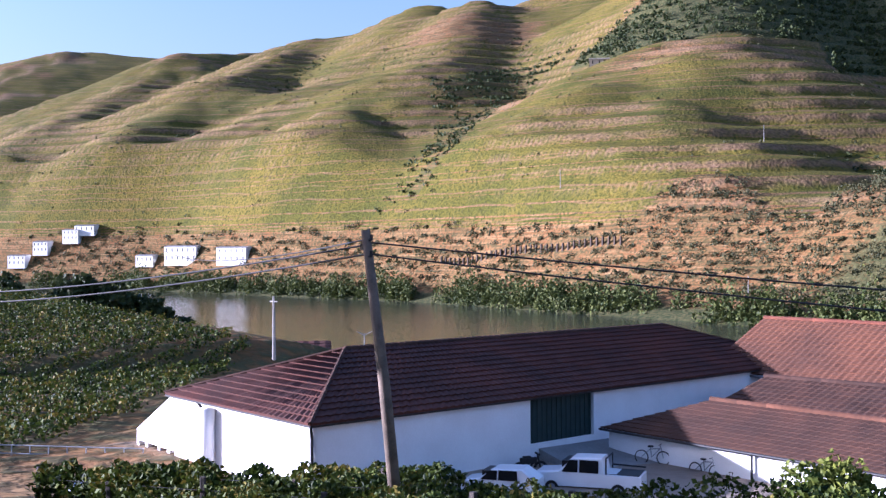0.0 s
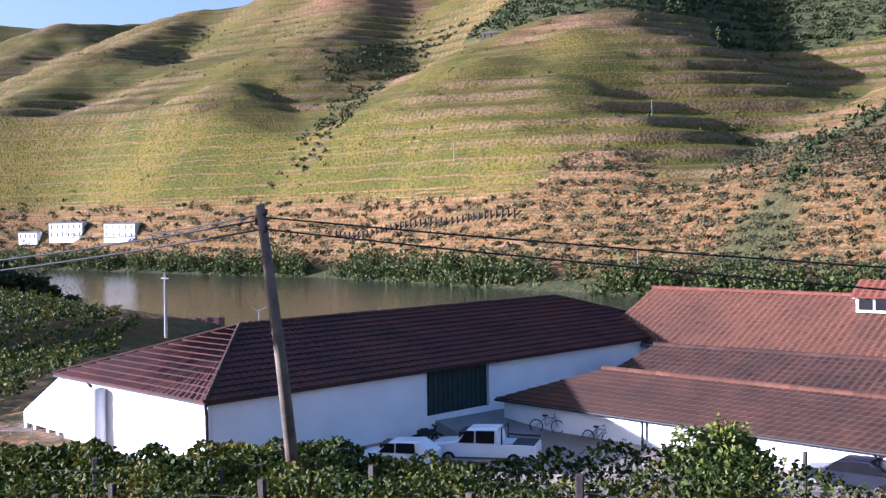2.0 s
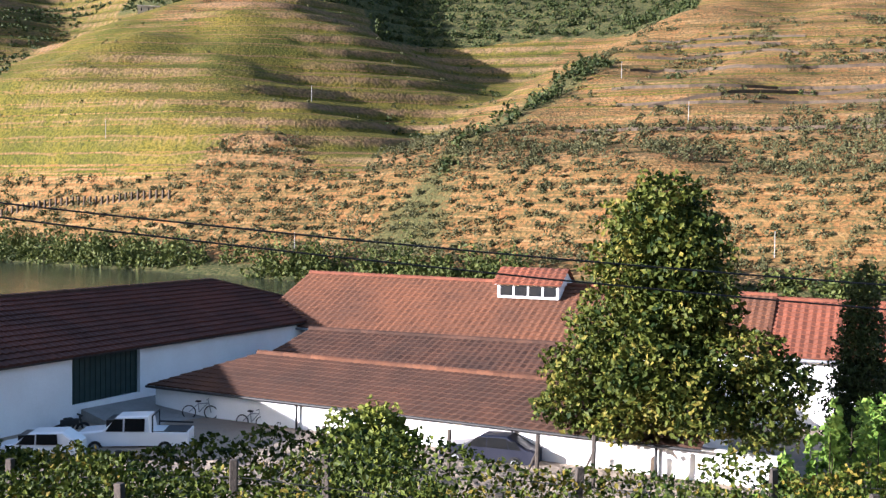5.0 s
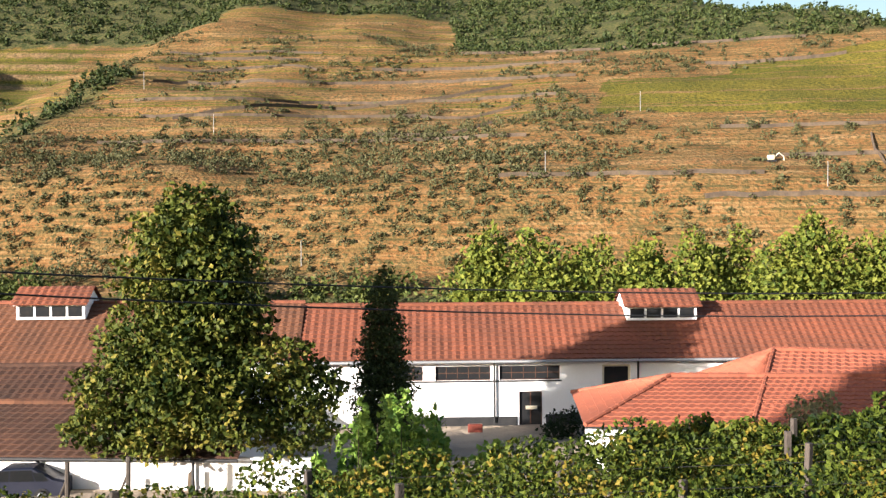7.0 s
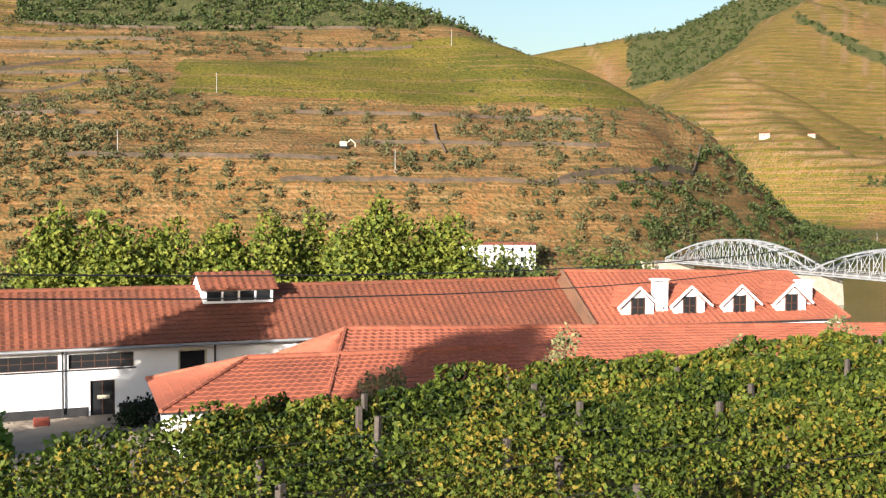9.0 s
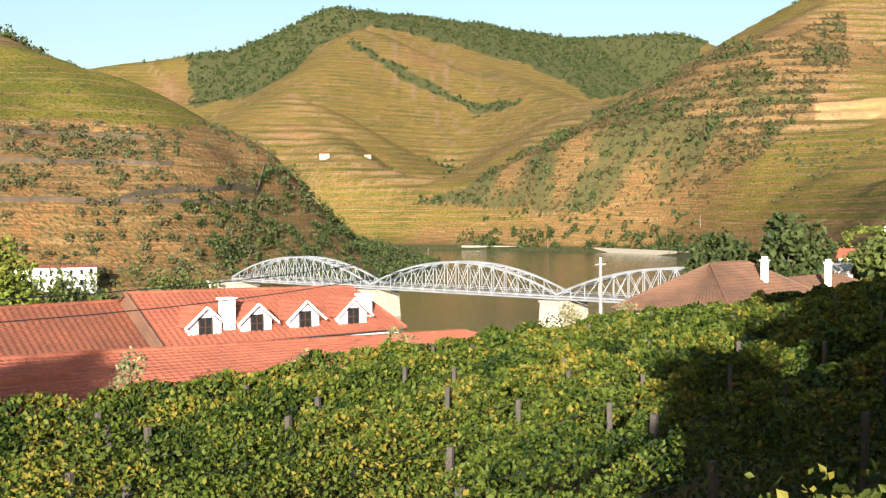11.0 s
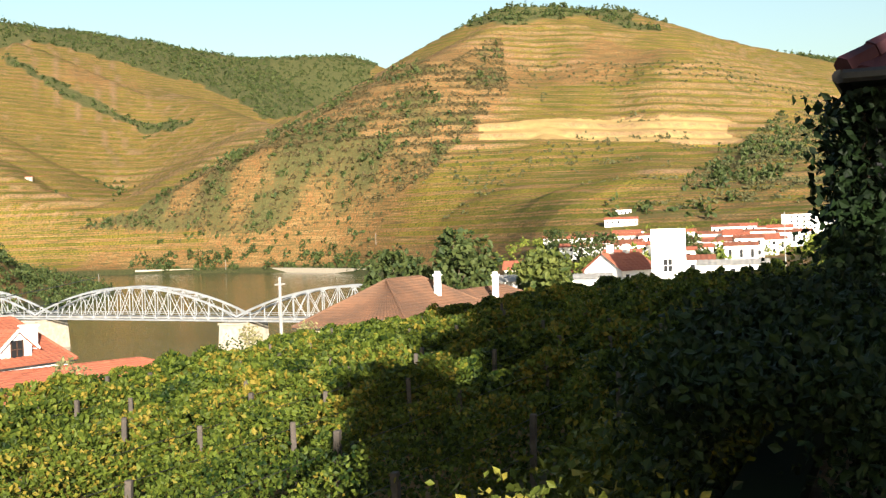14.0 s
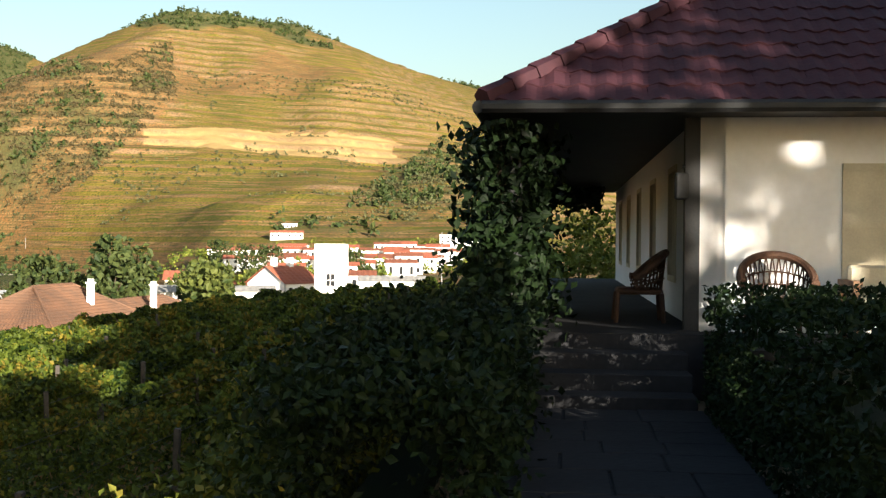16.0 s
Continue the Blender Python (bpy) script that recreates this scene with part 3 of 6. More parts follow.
def hip_roof(parent, x0, x1, y0, y1, ze, zr, material, hips=(1, 1), along="x", caps=None, over=0.35, zr1=None, run=None, **kw):
    """Hipped or gabled roof over a rectangle; hips: whether each end is hipped."""
    zr1 = zr if zr1 is None else zr1
    x0, x1, y0, y1 = x0 - over, x1 + over, y0 - over, y1 + over
    if along == "x":
        c = (y0 + y1) / 2
        h = run or (y1 - y0) / 2
        r0, r1 = (x0 + h * hips[0], c, zr), (x1 - h * hips[1], c, zr1)
        c00, c10, c11, c01 = (x0, y0, ze), (x1, y0, ze), (x1, y1, ze), (x0, y1, ze)
        slopes = [(c00, c10, r0, r1), (c11, c01, r1, r0)]
        ends = [(c01, c00, r0, r0)] * bool(hips[0]) + [(c10, c11, r1, r1)] * bool(hips[1])
    else:
        c = (x0 + x1) / 2
        h = run or (x1 - x0) / 2
        r0, r1 = (c, y0 + h * hips[0], zr), (c, y1 - h * hips[1], zr1)
        c00, c10, c11, c01 = (x0, y0, ze), (x1, y0, ze), (x1, y1, ze), (x0, y1, ze)
        slopes = [(c10, c11, r0, r1), (c01, c00, r1, r0)]
        ends = [(c00, c10, r0, r0)] * bool(hips[0]) + [(c11, c01, r1, r1)] * bool(hips[1])
    roof = roof_part("roof_slope", slopes + ends, material, parent, **kw)
    ridge_caps(parent, Vector(r0) + Vector((0, 0, 0.08)), Vector(r1) + Vector((0, 0, 0.08)), caps or material)
    for k, (r, cs) in enumerate(((r0, (c00, c01) if along == "x" else (c00, c10)), (r1, (c10, c11) if along == "x" else (c11, c01)))):
        if hips[k]:
            for co in cs:
                ridge_caps(parent, Vector(co) + Vector((0, 0, 0.09)), Vector(r) + Vector((0, 0, 0.1)), caps or material, 0.10)
    bm = bmesh.new()
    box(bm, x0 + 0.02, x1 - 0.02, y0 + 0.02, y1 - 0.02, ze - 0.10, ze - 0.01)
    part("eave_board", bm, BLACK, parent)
    return roof


def rect_wall(bm, p, q, z0, z1, holes=(), thick=0.3):
    """An upright wall from p to q with rectangular openings (along0, along1, low, high) cut right through it."""
    p, q = Vector((*p, 0)), Vector((*q, 0))
    way = (q - p).normalized()
    out = Vector((way.y, -way.x, 0))
    length = (q - p).length
    us = sorted({0.0, length, *(h[i] for h in holes for i in (0, 1))})
    zs = sorted({z0, z1, *(h[i] for h in holes for i in (2, 3))})
    for u0, u1 in zip(us, us[1:]):
        for w0, w1 in zip(zs, zs[1:]):
            um, wm = (u0 + u1) / 2, (w0 + w1) / 2
            if any(h[0] < um < h[1] and h[2] < wm < h[3] for h in holes):
                continue
            a, b = p + way * u0, p + way * u1
            vs = []
            for off in (0, -thick):
                for pt, z in ((a, w0), (b, w0), (b, w1), (a, w1)):
                    v = pt + out * off
                    vs.append(bm.verts.new((v.x, v.y, z)))
            for f in ((0, 1, 2, 3), (7, 6, 5, 4), (0, 4, 5, 1), (1, 5, 6, 2), (2, 6, 7, 3), (3, 7, 4, 0)):
                bm.faces.new([vs[i] for i in f])
    bmesh.ops.remove_doubles(bm, verts=bm.verts[:], dist=0.001)
    seen, dead = {}, []
    for f in bm.faces:
        key = tuple(sorted(id(v) for v in f.verts))
        if key in seen:
            dead += [f, seen[key]]
        seen[key] = f
    bmesh.ops.delete(bm, geom=list(set(dead)), context="FACES_ONLY")
    bmesh.ops.recalc_face_normals(bm, faces=bm.faces[:])
    return bm


def wall_part(name, parent, p, q, z0, z1, holes=(), material=None, thick=0.3):
    return part(name, rect_wall(bmesh.new(), p, q, z0, z1, holes, thick), material or PLASTER, parent)


def window_in(parent, p, q, hole, cols=2, rows=2, frame=None, depth=0.12, name="window", bar=0.05):
    """A framed window with its pane and glazing bars, set back in an opening of the wall from p to q."""
    p, q = Vector((*p, 0)), Vector((*q, 0))
    way = (q - p).normalized()
    ang = math.atan2(way.y, way.x)
    u0, u1, z0, z1 = hole
    base = p + way * u0
    w, h = u1 - u0, z1 - z0
    fr = bmesh.new()
    f = bar
    box(fr, 0, w, depth, depth + 0.06, 0, f), box(fr, 0, w, depth, depth + 0.06, h - f, h)
    box(fr, 0, f, depth, depth + 0.06, f, h - f), box(fr, w - f, w, depth, depth + 0.06, f, h - f)
    for i in range(1, cols):
        box(fr, w * i / cols - f / 2, w * i / cols + f / 2, depth, depth + 0.05, f, h - f)
    for i in range(1, rows):
        box(fr, f, w - f, depth + 0.005, depth + 0.045, h * i / rows - f / 2, h * i / rows + f / 2)
    win = part(name, fr, frame or PALE_WOOD, parent)
    win.matrix_basis = Matrix.Translation((base.x, base.y, z0)) @ Matrix.Rotation(ang, 4, "Z")
    part("pane", boxes((f, w - f, depth + 0.02, depth + 0.03, f, h - f)), GLASS_DARK, win)
    return win


def swing(ob, x, y, turn, dx=0.0, dy=0.0):
    """Turns a whole building about an upright line, and shifts it."""
    ob.matrix_basis = Matrix.Translation((x + dx, y + dy, 0)) @ Matrix.Rotation(radians(turn), 4, "Z") @ Matrix.Translation((-x, -y, 0))
    return ob


# ---- the warehouse ----
def warehouse():
    b = thing("warehouse", (0, 0, 0), "long white warehouse with a dark tiled hipped roof", "warehouse")
    x0, x1, y0, y1, z0, ze = -50.5, -37.2, 29.9, 67.6, 19.5, 24.45
    door = (12.95, 17.6, 22.1, 24.35)
    wall_part("long_wall", b, (x1, y0), (x1, y1), z0, ze, [door])
    wall_part("front_wall", b, (x0, y0), (x1, y0), z0, ze)
    wall_part("far_wall", b, (x1, y1), (x0, y1), z0, ze)
    wall_part("back_wall", b, (x0, y1), (x0, y0), z0, ze)
    hip_roof(b, x0, x1, y0, y1, ze + 0.05, 26.85, TILE_DARK, along="y", caps=TILE_BROWN, run=6.6, course=0.56, thick=0.10)
    swing(b, -36.85, 29.55, -5.5, -0.5, -0.05)
    leaf = part("sliding_door", boxes((x1 - 0.26, x1 - 0.2, y0 + door[0] - 0.1, y0 + door[1] + 0.1, door[2] - 0.1, door[3] + 0.1)), GREEN_DOOR, b, "dark green sliding metal door")
    part("door_rib", boxes(*[(x1 - 0.2, x1 - 0.17, y0 + door[0] + 0.3 + k * 0.35, y0 + door[0] + 0.36 + k * 0.35, door[2], door[3]) for k in range(13)]), GREEN_DOOR, leaf)
    part("gutter_pipe", tube(bmesh.new(), [(x1 + 0.3, y0 - 0.3, ze), (x1 + 0.1, y0 - 0.12, ze - 0.5), (x1 + 0.1, y0 - 0.12, z0)], 0.07), BLACK, b)
    part("gutter_pipe", tube(bmesh.new(), [(-47.2, y0 - 0.3, ze), (-47.0, y0 - 0.12, ze - 0.4), (-47.0, y0 - 0.12, z0)], 0.08), BLACK, b)
    part("round_flue", tube(bmesh.new(), [(-46.2, y0 - 0.35, z0), (-46.2, y0 - 0.35, ze - 0.2)], 0.42, 14), PLASTER, b, smooth=True)
    return b


warehouse()


def lean_wing():
    """The wing left of the warehouse front, with a sloping parapet and open bays."""
    b = thing("side_wing", (0, 0, 0), "white side wing with a sloping stepped parapet and open bays", "outbuilding")
    swing(b, -49.85, 30.0, -7.0, -1.25, 1.3)
    bm = bmesh.new()
    prism(bm, [(-54.6, 21.5), (-49.85, 21.5), (-49.85, 24.45), (-54.6, 22.1)], 29.92, 30.25)
    part("parapet", bm, PLASTER, b)
    for x in (-54.6, -53.4, -51.8, -50.6):
        part("pillar", boxes((x, x + 0.3, 29.92, 30.2, 19.5, 21.5)), PLASTER, b)
    part("back_wall", boxes((-54.6, -49.85, 33.8, 34.0, 19.5, 21.5)), PLASTER_OLD, b)
    part("sill", boxes((-54.3, -50.6, 29.95, 30.18, 20.3, 20.45)), CONCRETE, b)
    part("stacked_boards", boxes((-54.0, -50.9, 31.2, 31.6, 19.5, 21.0)), TEAK, b)
    part("wing_roof", boxes((-54.6, -49.85, 30.25, 34.0, 21.5, 21.65)), TILE_DARK, b)


lean_wing()


def low_shed():
    b = thing("long_shed", (0, 0, 0), "long low white shed with a brown tiled roof across the yard", "shed")
    swing(b, -36.8, 46.6, -6.0, 1.8, 0.1)
    x1, y0 = -5.5, 47.0
    wall_part("front_wall", b, (-36.6, y0), (x1, y0), 19.8, 22.6)
    wall_part("end_wall", b, (-8.8, y0 + 0.3), (-8.8, 53.0), 19.8, 22.6)
    x1 = -8.5
    roof_part("front_slope", [((-36.8, 46.6, 22.65), (x1 + 0.2, 46.6, 22.65), (-32.4, 50.0, 24.2), (x1 + 0.2, 50.0, 24.2)), ((x1 + 0.2, 53.4, 22.65), (-32.4, 53.4, 22.65), (x1 + 0.2, 50.0, 24.2), (-32.4, 50.0, 24.2))], TILE_BROWN, b)
    ridge_caps(b, (-32.4, 50, 24.28), (x1 + 0.2, 50, 24.28), TILE_AGED)
    part("eave_gutter", tube(bmesh.new(), [(-36.8, 46.5, 22.6), (x1 + 0.2, 46.5, 22.6)], 0.07), BLACK, b)
    for x in (-27.7, -16.5, -10.2):
        part("gutter_pipe", tube(bmesh.new(), [(x, 46.6, 22.6), (x, 46.85, 22.4), (x, 46.85, 20)], 0.06), BLACK, b)
    x1 = -12.5
    c = thing("inner_shed", (0, 0, 0), "low shed behind another with a brown tiled roof", "shed")
    wall_part("front_wall", c, (-33.0, 54.6), (x1, 54.6), 19.8, 23.3)
    wall_part("end_wall", c, (x1, 54.6), (x1, 60.0), 19.8, 23.3)
    roof_part("slope", [((-33.2, 54.0, 23.0), (x1 + 0.2, 54.0, 23.0), (-31.6, 57.5, 24.6), (x1 + 0.2, 57.5, 24.6)), ((x1 + 0.2, 61.0, 23.0), (-33.2, 61.0, 23.0), (x1 + 0.2, 57.5, 24.6), (-31.6, 57.5, 24.6))], TILE_BROWN, c)
    ridge_caps(c, (-31.6, 57.5, 24.68), (x1 + 0.2, 57.5, 24.68), TILE_BROWN)


low_shed()


# ---- the long hall ----
def skylight(parent, x0, x1, y, zr, zb):
    """A raised roof light with its own small tiled roof."""
    body = part("roof_light", boxes((x0, x1, y, y + 2.6, zb, zr - 0.35)), PLASTER, parent)
    n = 4
    w = (x1 - x0 - 0.2) / n
    for k in range(n):
        u = x0 + 0.1 + k * w
        part("pane", boxes((u + 0.07, u + w - 0.07, y - 0.02, y - 0.005, zb + 0.15, zr - 0.5)), GLASS_DARK, body)
    roof_part("small_roof", [((x0 - 0.25, y - 0.35, zr - 0.4), (x1 + 0.25, y - 0.35, zr - 0.4), (x0 - 0.25, y + 1.4, zr + 0.55), (x1 + 0.25, y + 1.4, zr + 0.55)), ((x1 + 0.25, y + 3.0, zr - 0.4), (x0 - 0.25, y + 3.0, zr - 0.4), (x1 + 0.25, y + 1.4, zr + 0.55), (x0 - 0.25, y + 1.4, zr + 0.55))], TILE_RED, parent)
    for x in (x0 - 0.1, x1 - 0.05):
        bm = bmesh.new()
        prism(bm, [(y - 0.2, zr - 0.45), (y + 2.9, zr - 0.45), (y + 1.4, zr + 0.45)], -0.08, 0.08)
        g = part("gable", bm, PLASTER, parent)
        g.matrix_basis = Matrix(((0, 1, 0, x + 0.05), (1, 0, 0, 0), (0, 0, 1, 0), (0, 0, 0, 1)))


def hall():
    b = thing("long_hall", (0, 0, 0), "long white hall with a weathered red tiled roof", "hall")
    p, q = (-37.0, 62.0), (35.3, 62.0)
    holes = [(35.2, 37.9, 22.95, 23.75), (38.6, 41.7, 22.95, 23.75), (42.2, 45.6, 22.95, 23.75), (48.0, 49.6, 22.0, 23.75), (43.3, 44.6, 19.9, 22.3)]
    wall_part("front_wall", b, p, q, 19.0, 24.2, holes)
    for h in holes[:3]:
        window_in(b, p, q, h, 5, 2, WICKER, name="window", bar=0.04)
    window_in(b, p, q, holes[3], 1, 1, PALE_WOOD, name="window", bar=0.12)
    window_in(b, p, q, holes[4], 2, 1, WICKER, name="glazed_door", bar=0.06)
    part("dark_dado", boxes((-3.0, 6.2, 61.95, 61.99, 19.0, 20.9), (7.8, 10.6, 61.95, 61.99, 19.0, 21.0)), BLACK, b, "black painted base band")
    part("door_shadow_box", boxes((6.3, 7.6, 62.15, 62.2, 19.9, 22.3)), BLACK, b)
    part("sign", boxes((6.65, 7.3, 61.9, 61.93, 21.3, 21.5)), PALE_WOOD, b, "small pale sign over the door")
    for x in (-2.0, 4.9, 13.0):
        part("gutter_pipe", tube(bmesh.new(), [(x, 61.5, 24.1), (x, 61.85, 23.9), (x, 61.85, 20.6)], 0.06), BLACK, b)
    wall_part("end_wall", b, (-37.0, 71.5), p, 19.0, 24.2)
    wall_part("back_wall", b, (35.3, 71.5), (-37.0, 71.5), 19.0, 24.2)
    part("sill_band", boxes((-2.4, 8.7, 61.93, 61.99, 22.86, 22.94)), BLACK, b)
    y0, ym, y1 = 61.4, 66.2, 71.8
    roof_part("roof", [((-38.0, y0, 24.2), (-6.0, y0, 24.2), (-36.4, ym, 27.3), (-6.0, ym, 27.05))], TILE_AGED, b)
    roof_part("roof", [((-6.0, y0, 24.2), (36.6, y0, 24.1), (-6.0, ym, 26.85), (37.2, ym, 26.72)), ((36.6, y1, 24.2), (-38.0, y1, 24.2), (37.2, ym, 26.72), (-36.4, ym, 27.3))], TILE_RED, b)
    ridge_caps(b, (-36.4, ym, 27.38), (-6, ym, 27.13), TILE_RED)
    ridge_caps(b, (-6, ym, 26.93), (37.2, ym, 26.8), TILE_RED)
    part("eave_gutter", tube(bmesh.new(), [(-35.5, y0 - 0.1, 24.12), (36.6, y0 - 0.1, 24.05)], 0.08), STEEL, b)
    skylight(b, -22.4, -18.5, 64.6, 27.65, 26.4)
    skylight(b, 12.9, 17.0, 64.4, 27.2, 26.0)


hall()


def dormer(parent, x, y, z):
    """A small gabled dormer with a casement."""
    w, h = 1.15, 1.35
    d = part("dormer", boxes((x - w, x + w, y, y + 3, z, z + h * 0.62)), PLASTER, parent)
    bm = bmesh.new()
    prism(bm, [(x - w - 0.05, z + h * 0.6), (x + w + 0.05, z + h * 0.6), (x, z + h + 0.55)], y - 0.02, y + 0.1)
    part("gable", bm, PLASTER, d)
    part("casement", boxes((x - 0.42, x + 0.42, y - 0.05, y - 0.02, z + 0.1, z + 1.25)), GLASS_DARK, d)
    part("glazing_bar", boxes((x - 0.03, x + 0.03, y - 0.08, y - 0.05, z + 0.1, z + 1.25), (x - 0.42, x + 0.42, y - 0.075, y - 0.052, z + 0.62, z + 0.67), (x - 0.5, x - 0.42, y - 0.08, y - 0.04, z + 0.05, z + 1.3), (x + 0.42, x + 0.5, y - 0.08, y - 0.04, z + 0.05, z + 1.3)), WICKER, d)
    e, t = z + h * 0.55, z + h + 0.6
    roof_part("dormer_roof", [((x - w - 0.35, y + 3, e - 0.1), (x - w - 0.35, y - 0.3, e - 0.1), (x, y + 3, t), (x, y - 0.3, t)), ((x + w + 0.35, y - 0.3, e - 0.1), (x + w + 0.35, y + 3, e - 0.1), (x, y - 0.3, t), (x, y + 3, t))], TILE_NEW, d)
    rake = bmesh.new()
    for s in (-1, 1):
        tube(rake, [(x + s * (w + 0.4), y - 0.32, e - 0.12), (x, y - 0.32, t - 0.02)], 0.09, 4)
    part("bargeboard", rake, PLASTER, d)


def lodging():
    b = thing("dormer_house", (0, 0, 0), "white lodging with a bright red tiled roof and four gabled dormers", "house")
    swing(b, 36.8, 59.6, -6.0)
    x0, x1, y0, y1 = 36.7, 55.0, 60.0, 70.0
    wall_part("front_wall", b, (x0, y0), (x1, y0), 19.0, 24.1)
    wall_part("east_wall", b, (x1, y0), (x1, y1), 19.0, 24.1)
    wall_part("west_wall", b, (x0, y1), (x0, y0), 19.0, 24.1)
    hip_roof(b, x0, x1, y0, y1, 24.2, 27.3, TILE_NEW, hips=(0, 1), zr1=26.95, run=1.2)
    bm = bmesh.new()
    prism(bm, [(59.9, 24.0), (70.1, 24.0), (65.0, 27.2)], -0.15, 0.15)
    part("west_gable", bm, TILE_OLD, b).matrix_basis = Matrix(((0, 1, 0, 36.6), (1, 0, 0, 0), (0, 0, 1, 0), (0, 0, 0, 1)))
    part("verge", tube(bmesh.new(), [(36.4, 59.6, 24.3), (36.4, 65.0, 27.4)], 0.14, 6), TILE_OLD, b)
    for x in (39.8, 43.55, 47.3, 51.3):
        dormer(b, x, 60.6, 24.6)
    for x, y, z in ((41.7, 60.8, 26.9), (53.0, 61.2, 26.6)):
        c = part("chimney", boxes((x - 0.4, x + 0.4, y, y + 0.8, 24.5, z)), PLASTER, b)
        part("chimney_cap", boxes((x - 0.5, x + 0.5, y - 0.1, y + 0.9, z, z + 0.12)), PLASTER, c)


lodging()


def annex():
    b = thing("press_house", (0, 0, 0), "white press house with stepped hipped roofs of new red tiles", "house")
    swing(b, 7.1, 44.8, -5.0, 0.3, 1.2)
    wall_part("front_wall", b, (7.7, 45.2), (16.0, 45.2), 19.5, 23.4)
    wall_part("end_wall", b, (7.7, 53.0), (7.7, 45.2), 19.5, 23.4)
    wall_part("long_wall", b, (16.0, 45.6), (53.2, 45.6), 19.5, 23.0)
    hip_roof(b, 7.6, 24.0, 45.3, 53.0, 23.3, 24.75, TILE_NEW, hips=(1, 0), run=4.2, over=0.5)
    hip_roof(b, 14.6, 53.6, 45.4, 58.6, 23.3, 25.6, TILE_NEW, hips=(1, 1), zr1=24.7, run=2.6, over=0.6)


annex()


# ---- trees ----
def crown_points(n, lobes, rng):
    """Leaf places on and in a set of lobes (x, y, z, rx, ry, rz), denser at their skins."""
    lobes = np.asarray(lobes, float)
    vol = (lobes[:, 3] * lobes[:, 4] * lobes[:, 5]) ** 0.67
    k = rng.choice(len(lobes), n, p=vol / vol.sum())
    d = rng.normal(size=(n, 3))
    d /= np.linalg.norm(d, axis=1)[:, None]
    r = 1 - 0.45 * rng.random(n) ** 1.6
    clump = 1 + 0.22 * np.sin(5 * d[:, 0] + 3 * k) * np.sin(5 * d[:, 1] + k) + 0.12 * np.sin(11 * d[:, 2] + 2 * k)
    return lobes[k, :3] + d * lobes[k, 3:] * (r * clump)[:, None]


def tree(name, at, lobes, n, size, leaf, label, category="tree", group="", trunk=0.2, bole=None, seed=1, limbs=True):
    """A tree with a tapered trunk, limbs into its lobes and a crown of single leaves. Lobes are relative to the foot."""
    g = np.random.default_rng(seed)
    ob = thing(name, at, label, category, group)
    bm = bmesh.new()
    top = max(l[2] for l in lobes)
    bole = bole or top * 0.3
    tube(bm, [(0, 0, -0.5), (0.05 * trunk, 0, bole * 0.5), (0, 0.1 * trunk, bole), (0, 0, top)], (trunk * 1.3, trunk, trunk * 0.85, trunk * 0.15), 8)
    if limbs:
        for l in lobes:
            tube(bm, [(0, 0, min(bole, l[2] * 0.7)), (l[0] * 0.6, l[1] * 0.6, l[2] * 0.8), (l[0], l[1], l[2])], (trunk * 0.5, trunk * 0.3, trunk * 0.08), 5)
    part("trunk", bm, BARK, ob)
    v, f = leaves(crown_points(n, lobes, g), size, rng=g)
    tagged(array_ob("crown", v, f, leaf, ob), kind="stuff")
    return ob


def random_lobes(h, w, n, g, low=0.25, fat=0.42):
    """Lobes for a rounded crown h high and w wide."""
    out = [(0, 0, h * (low + 1) / 2, w * 0.36, w * 0.36, h * (1 - low) * 0.42)]
    for _ in range(n):
        a, z = g.uniform(0, 6.28), g.uniform(low, 0.88)
        r = w * 0.5 * (1 - fat) * math.sin(math.pi * min(1, (z - low) / (1 - low) * 0.8 + 0.2)) + 0.05 * w
        s = w * 0.5 * fat * g.uniform(0.7, 1.15)
        out.append((r * math.cos(a), r * math.sin(a), h * z, s, s, s * 0.9))
    return out


def scatter(name, xs, ys, height, width, n, size, leaf, label, category, seed=3, sink=0.0):
    """Uncountable far trees or shrubs as one mass of leaf clumps."""
    g = np.random.default_rng(seed)
    xs, ys = np.asarray(xs), np.asarray(ys)
    z = land(xs, ys) - sink
    k = len(xs)
    s = g.uniform(0.6, 1.25, k)
    d = g.normal(size=(k, n, 3))
    d /= np.linalg.norm(d, axis=2)[:, :, None]
    d *= (1 - 0.4 * g.random((k, n, 1)))
    d[:, :, 2] = np.abs(d[:, :, 2]) * 1.1 - 0.12
    lop = 1 + 0.3 * g.normal(size=(k, 1, 3))
    p = np.stack([xs, ys, z], 1)[:, None, :] + d * lop * s[:, None, None] * np.array([width / 2, width / 2, height * 0.85])
    v, f = leaves(p.reshape(-1, 3), size, rng=g)
    ob = array_ob(name, v, f, leaf)
    return tagged(ob, label, category, kind="stuff")


def spots(n, x0, x1, y0, y1, keep, seed):
    g = np.random.default_rng(seed)
    x, y = g.uniform(x0, x1, n), g.uniform(y0, y1, n)
    z = land(x, y)
    k = keep(x, y, z, g)
    return x[k], y[k]


def river_gap(x, y):
    d, half = to_line(x, y, RIVER)
    return d - half


def olive_ground(x, y, z, g):
    v, w, m = cover(x, y, z)
    return (y > 240) & (z > 8) & (z < 62 + 25 * fbm(x, y, 120, 3)) & (v < 0.3) & (fbm(x, y, 60, 15) > 0.28) & (river_gap(x, y) > 22) & (x < 420) & ((x < 60) | ((fbm(x, y, 25, 18) > 0.52) & (g.random(len(x)) < 0.6)))


def wood_ground(x, y, z, g):
    v, w, m = cover(x, y, z)
    return (w > 0.45) & (z > 22) & (y > 240)


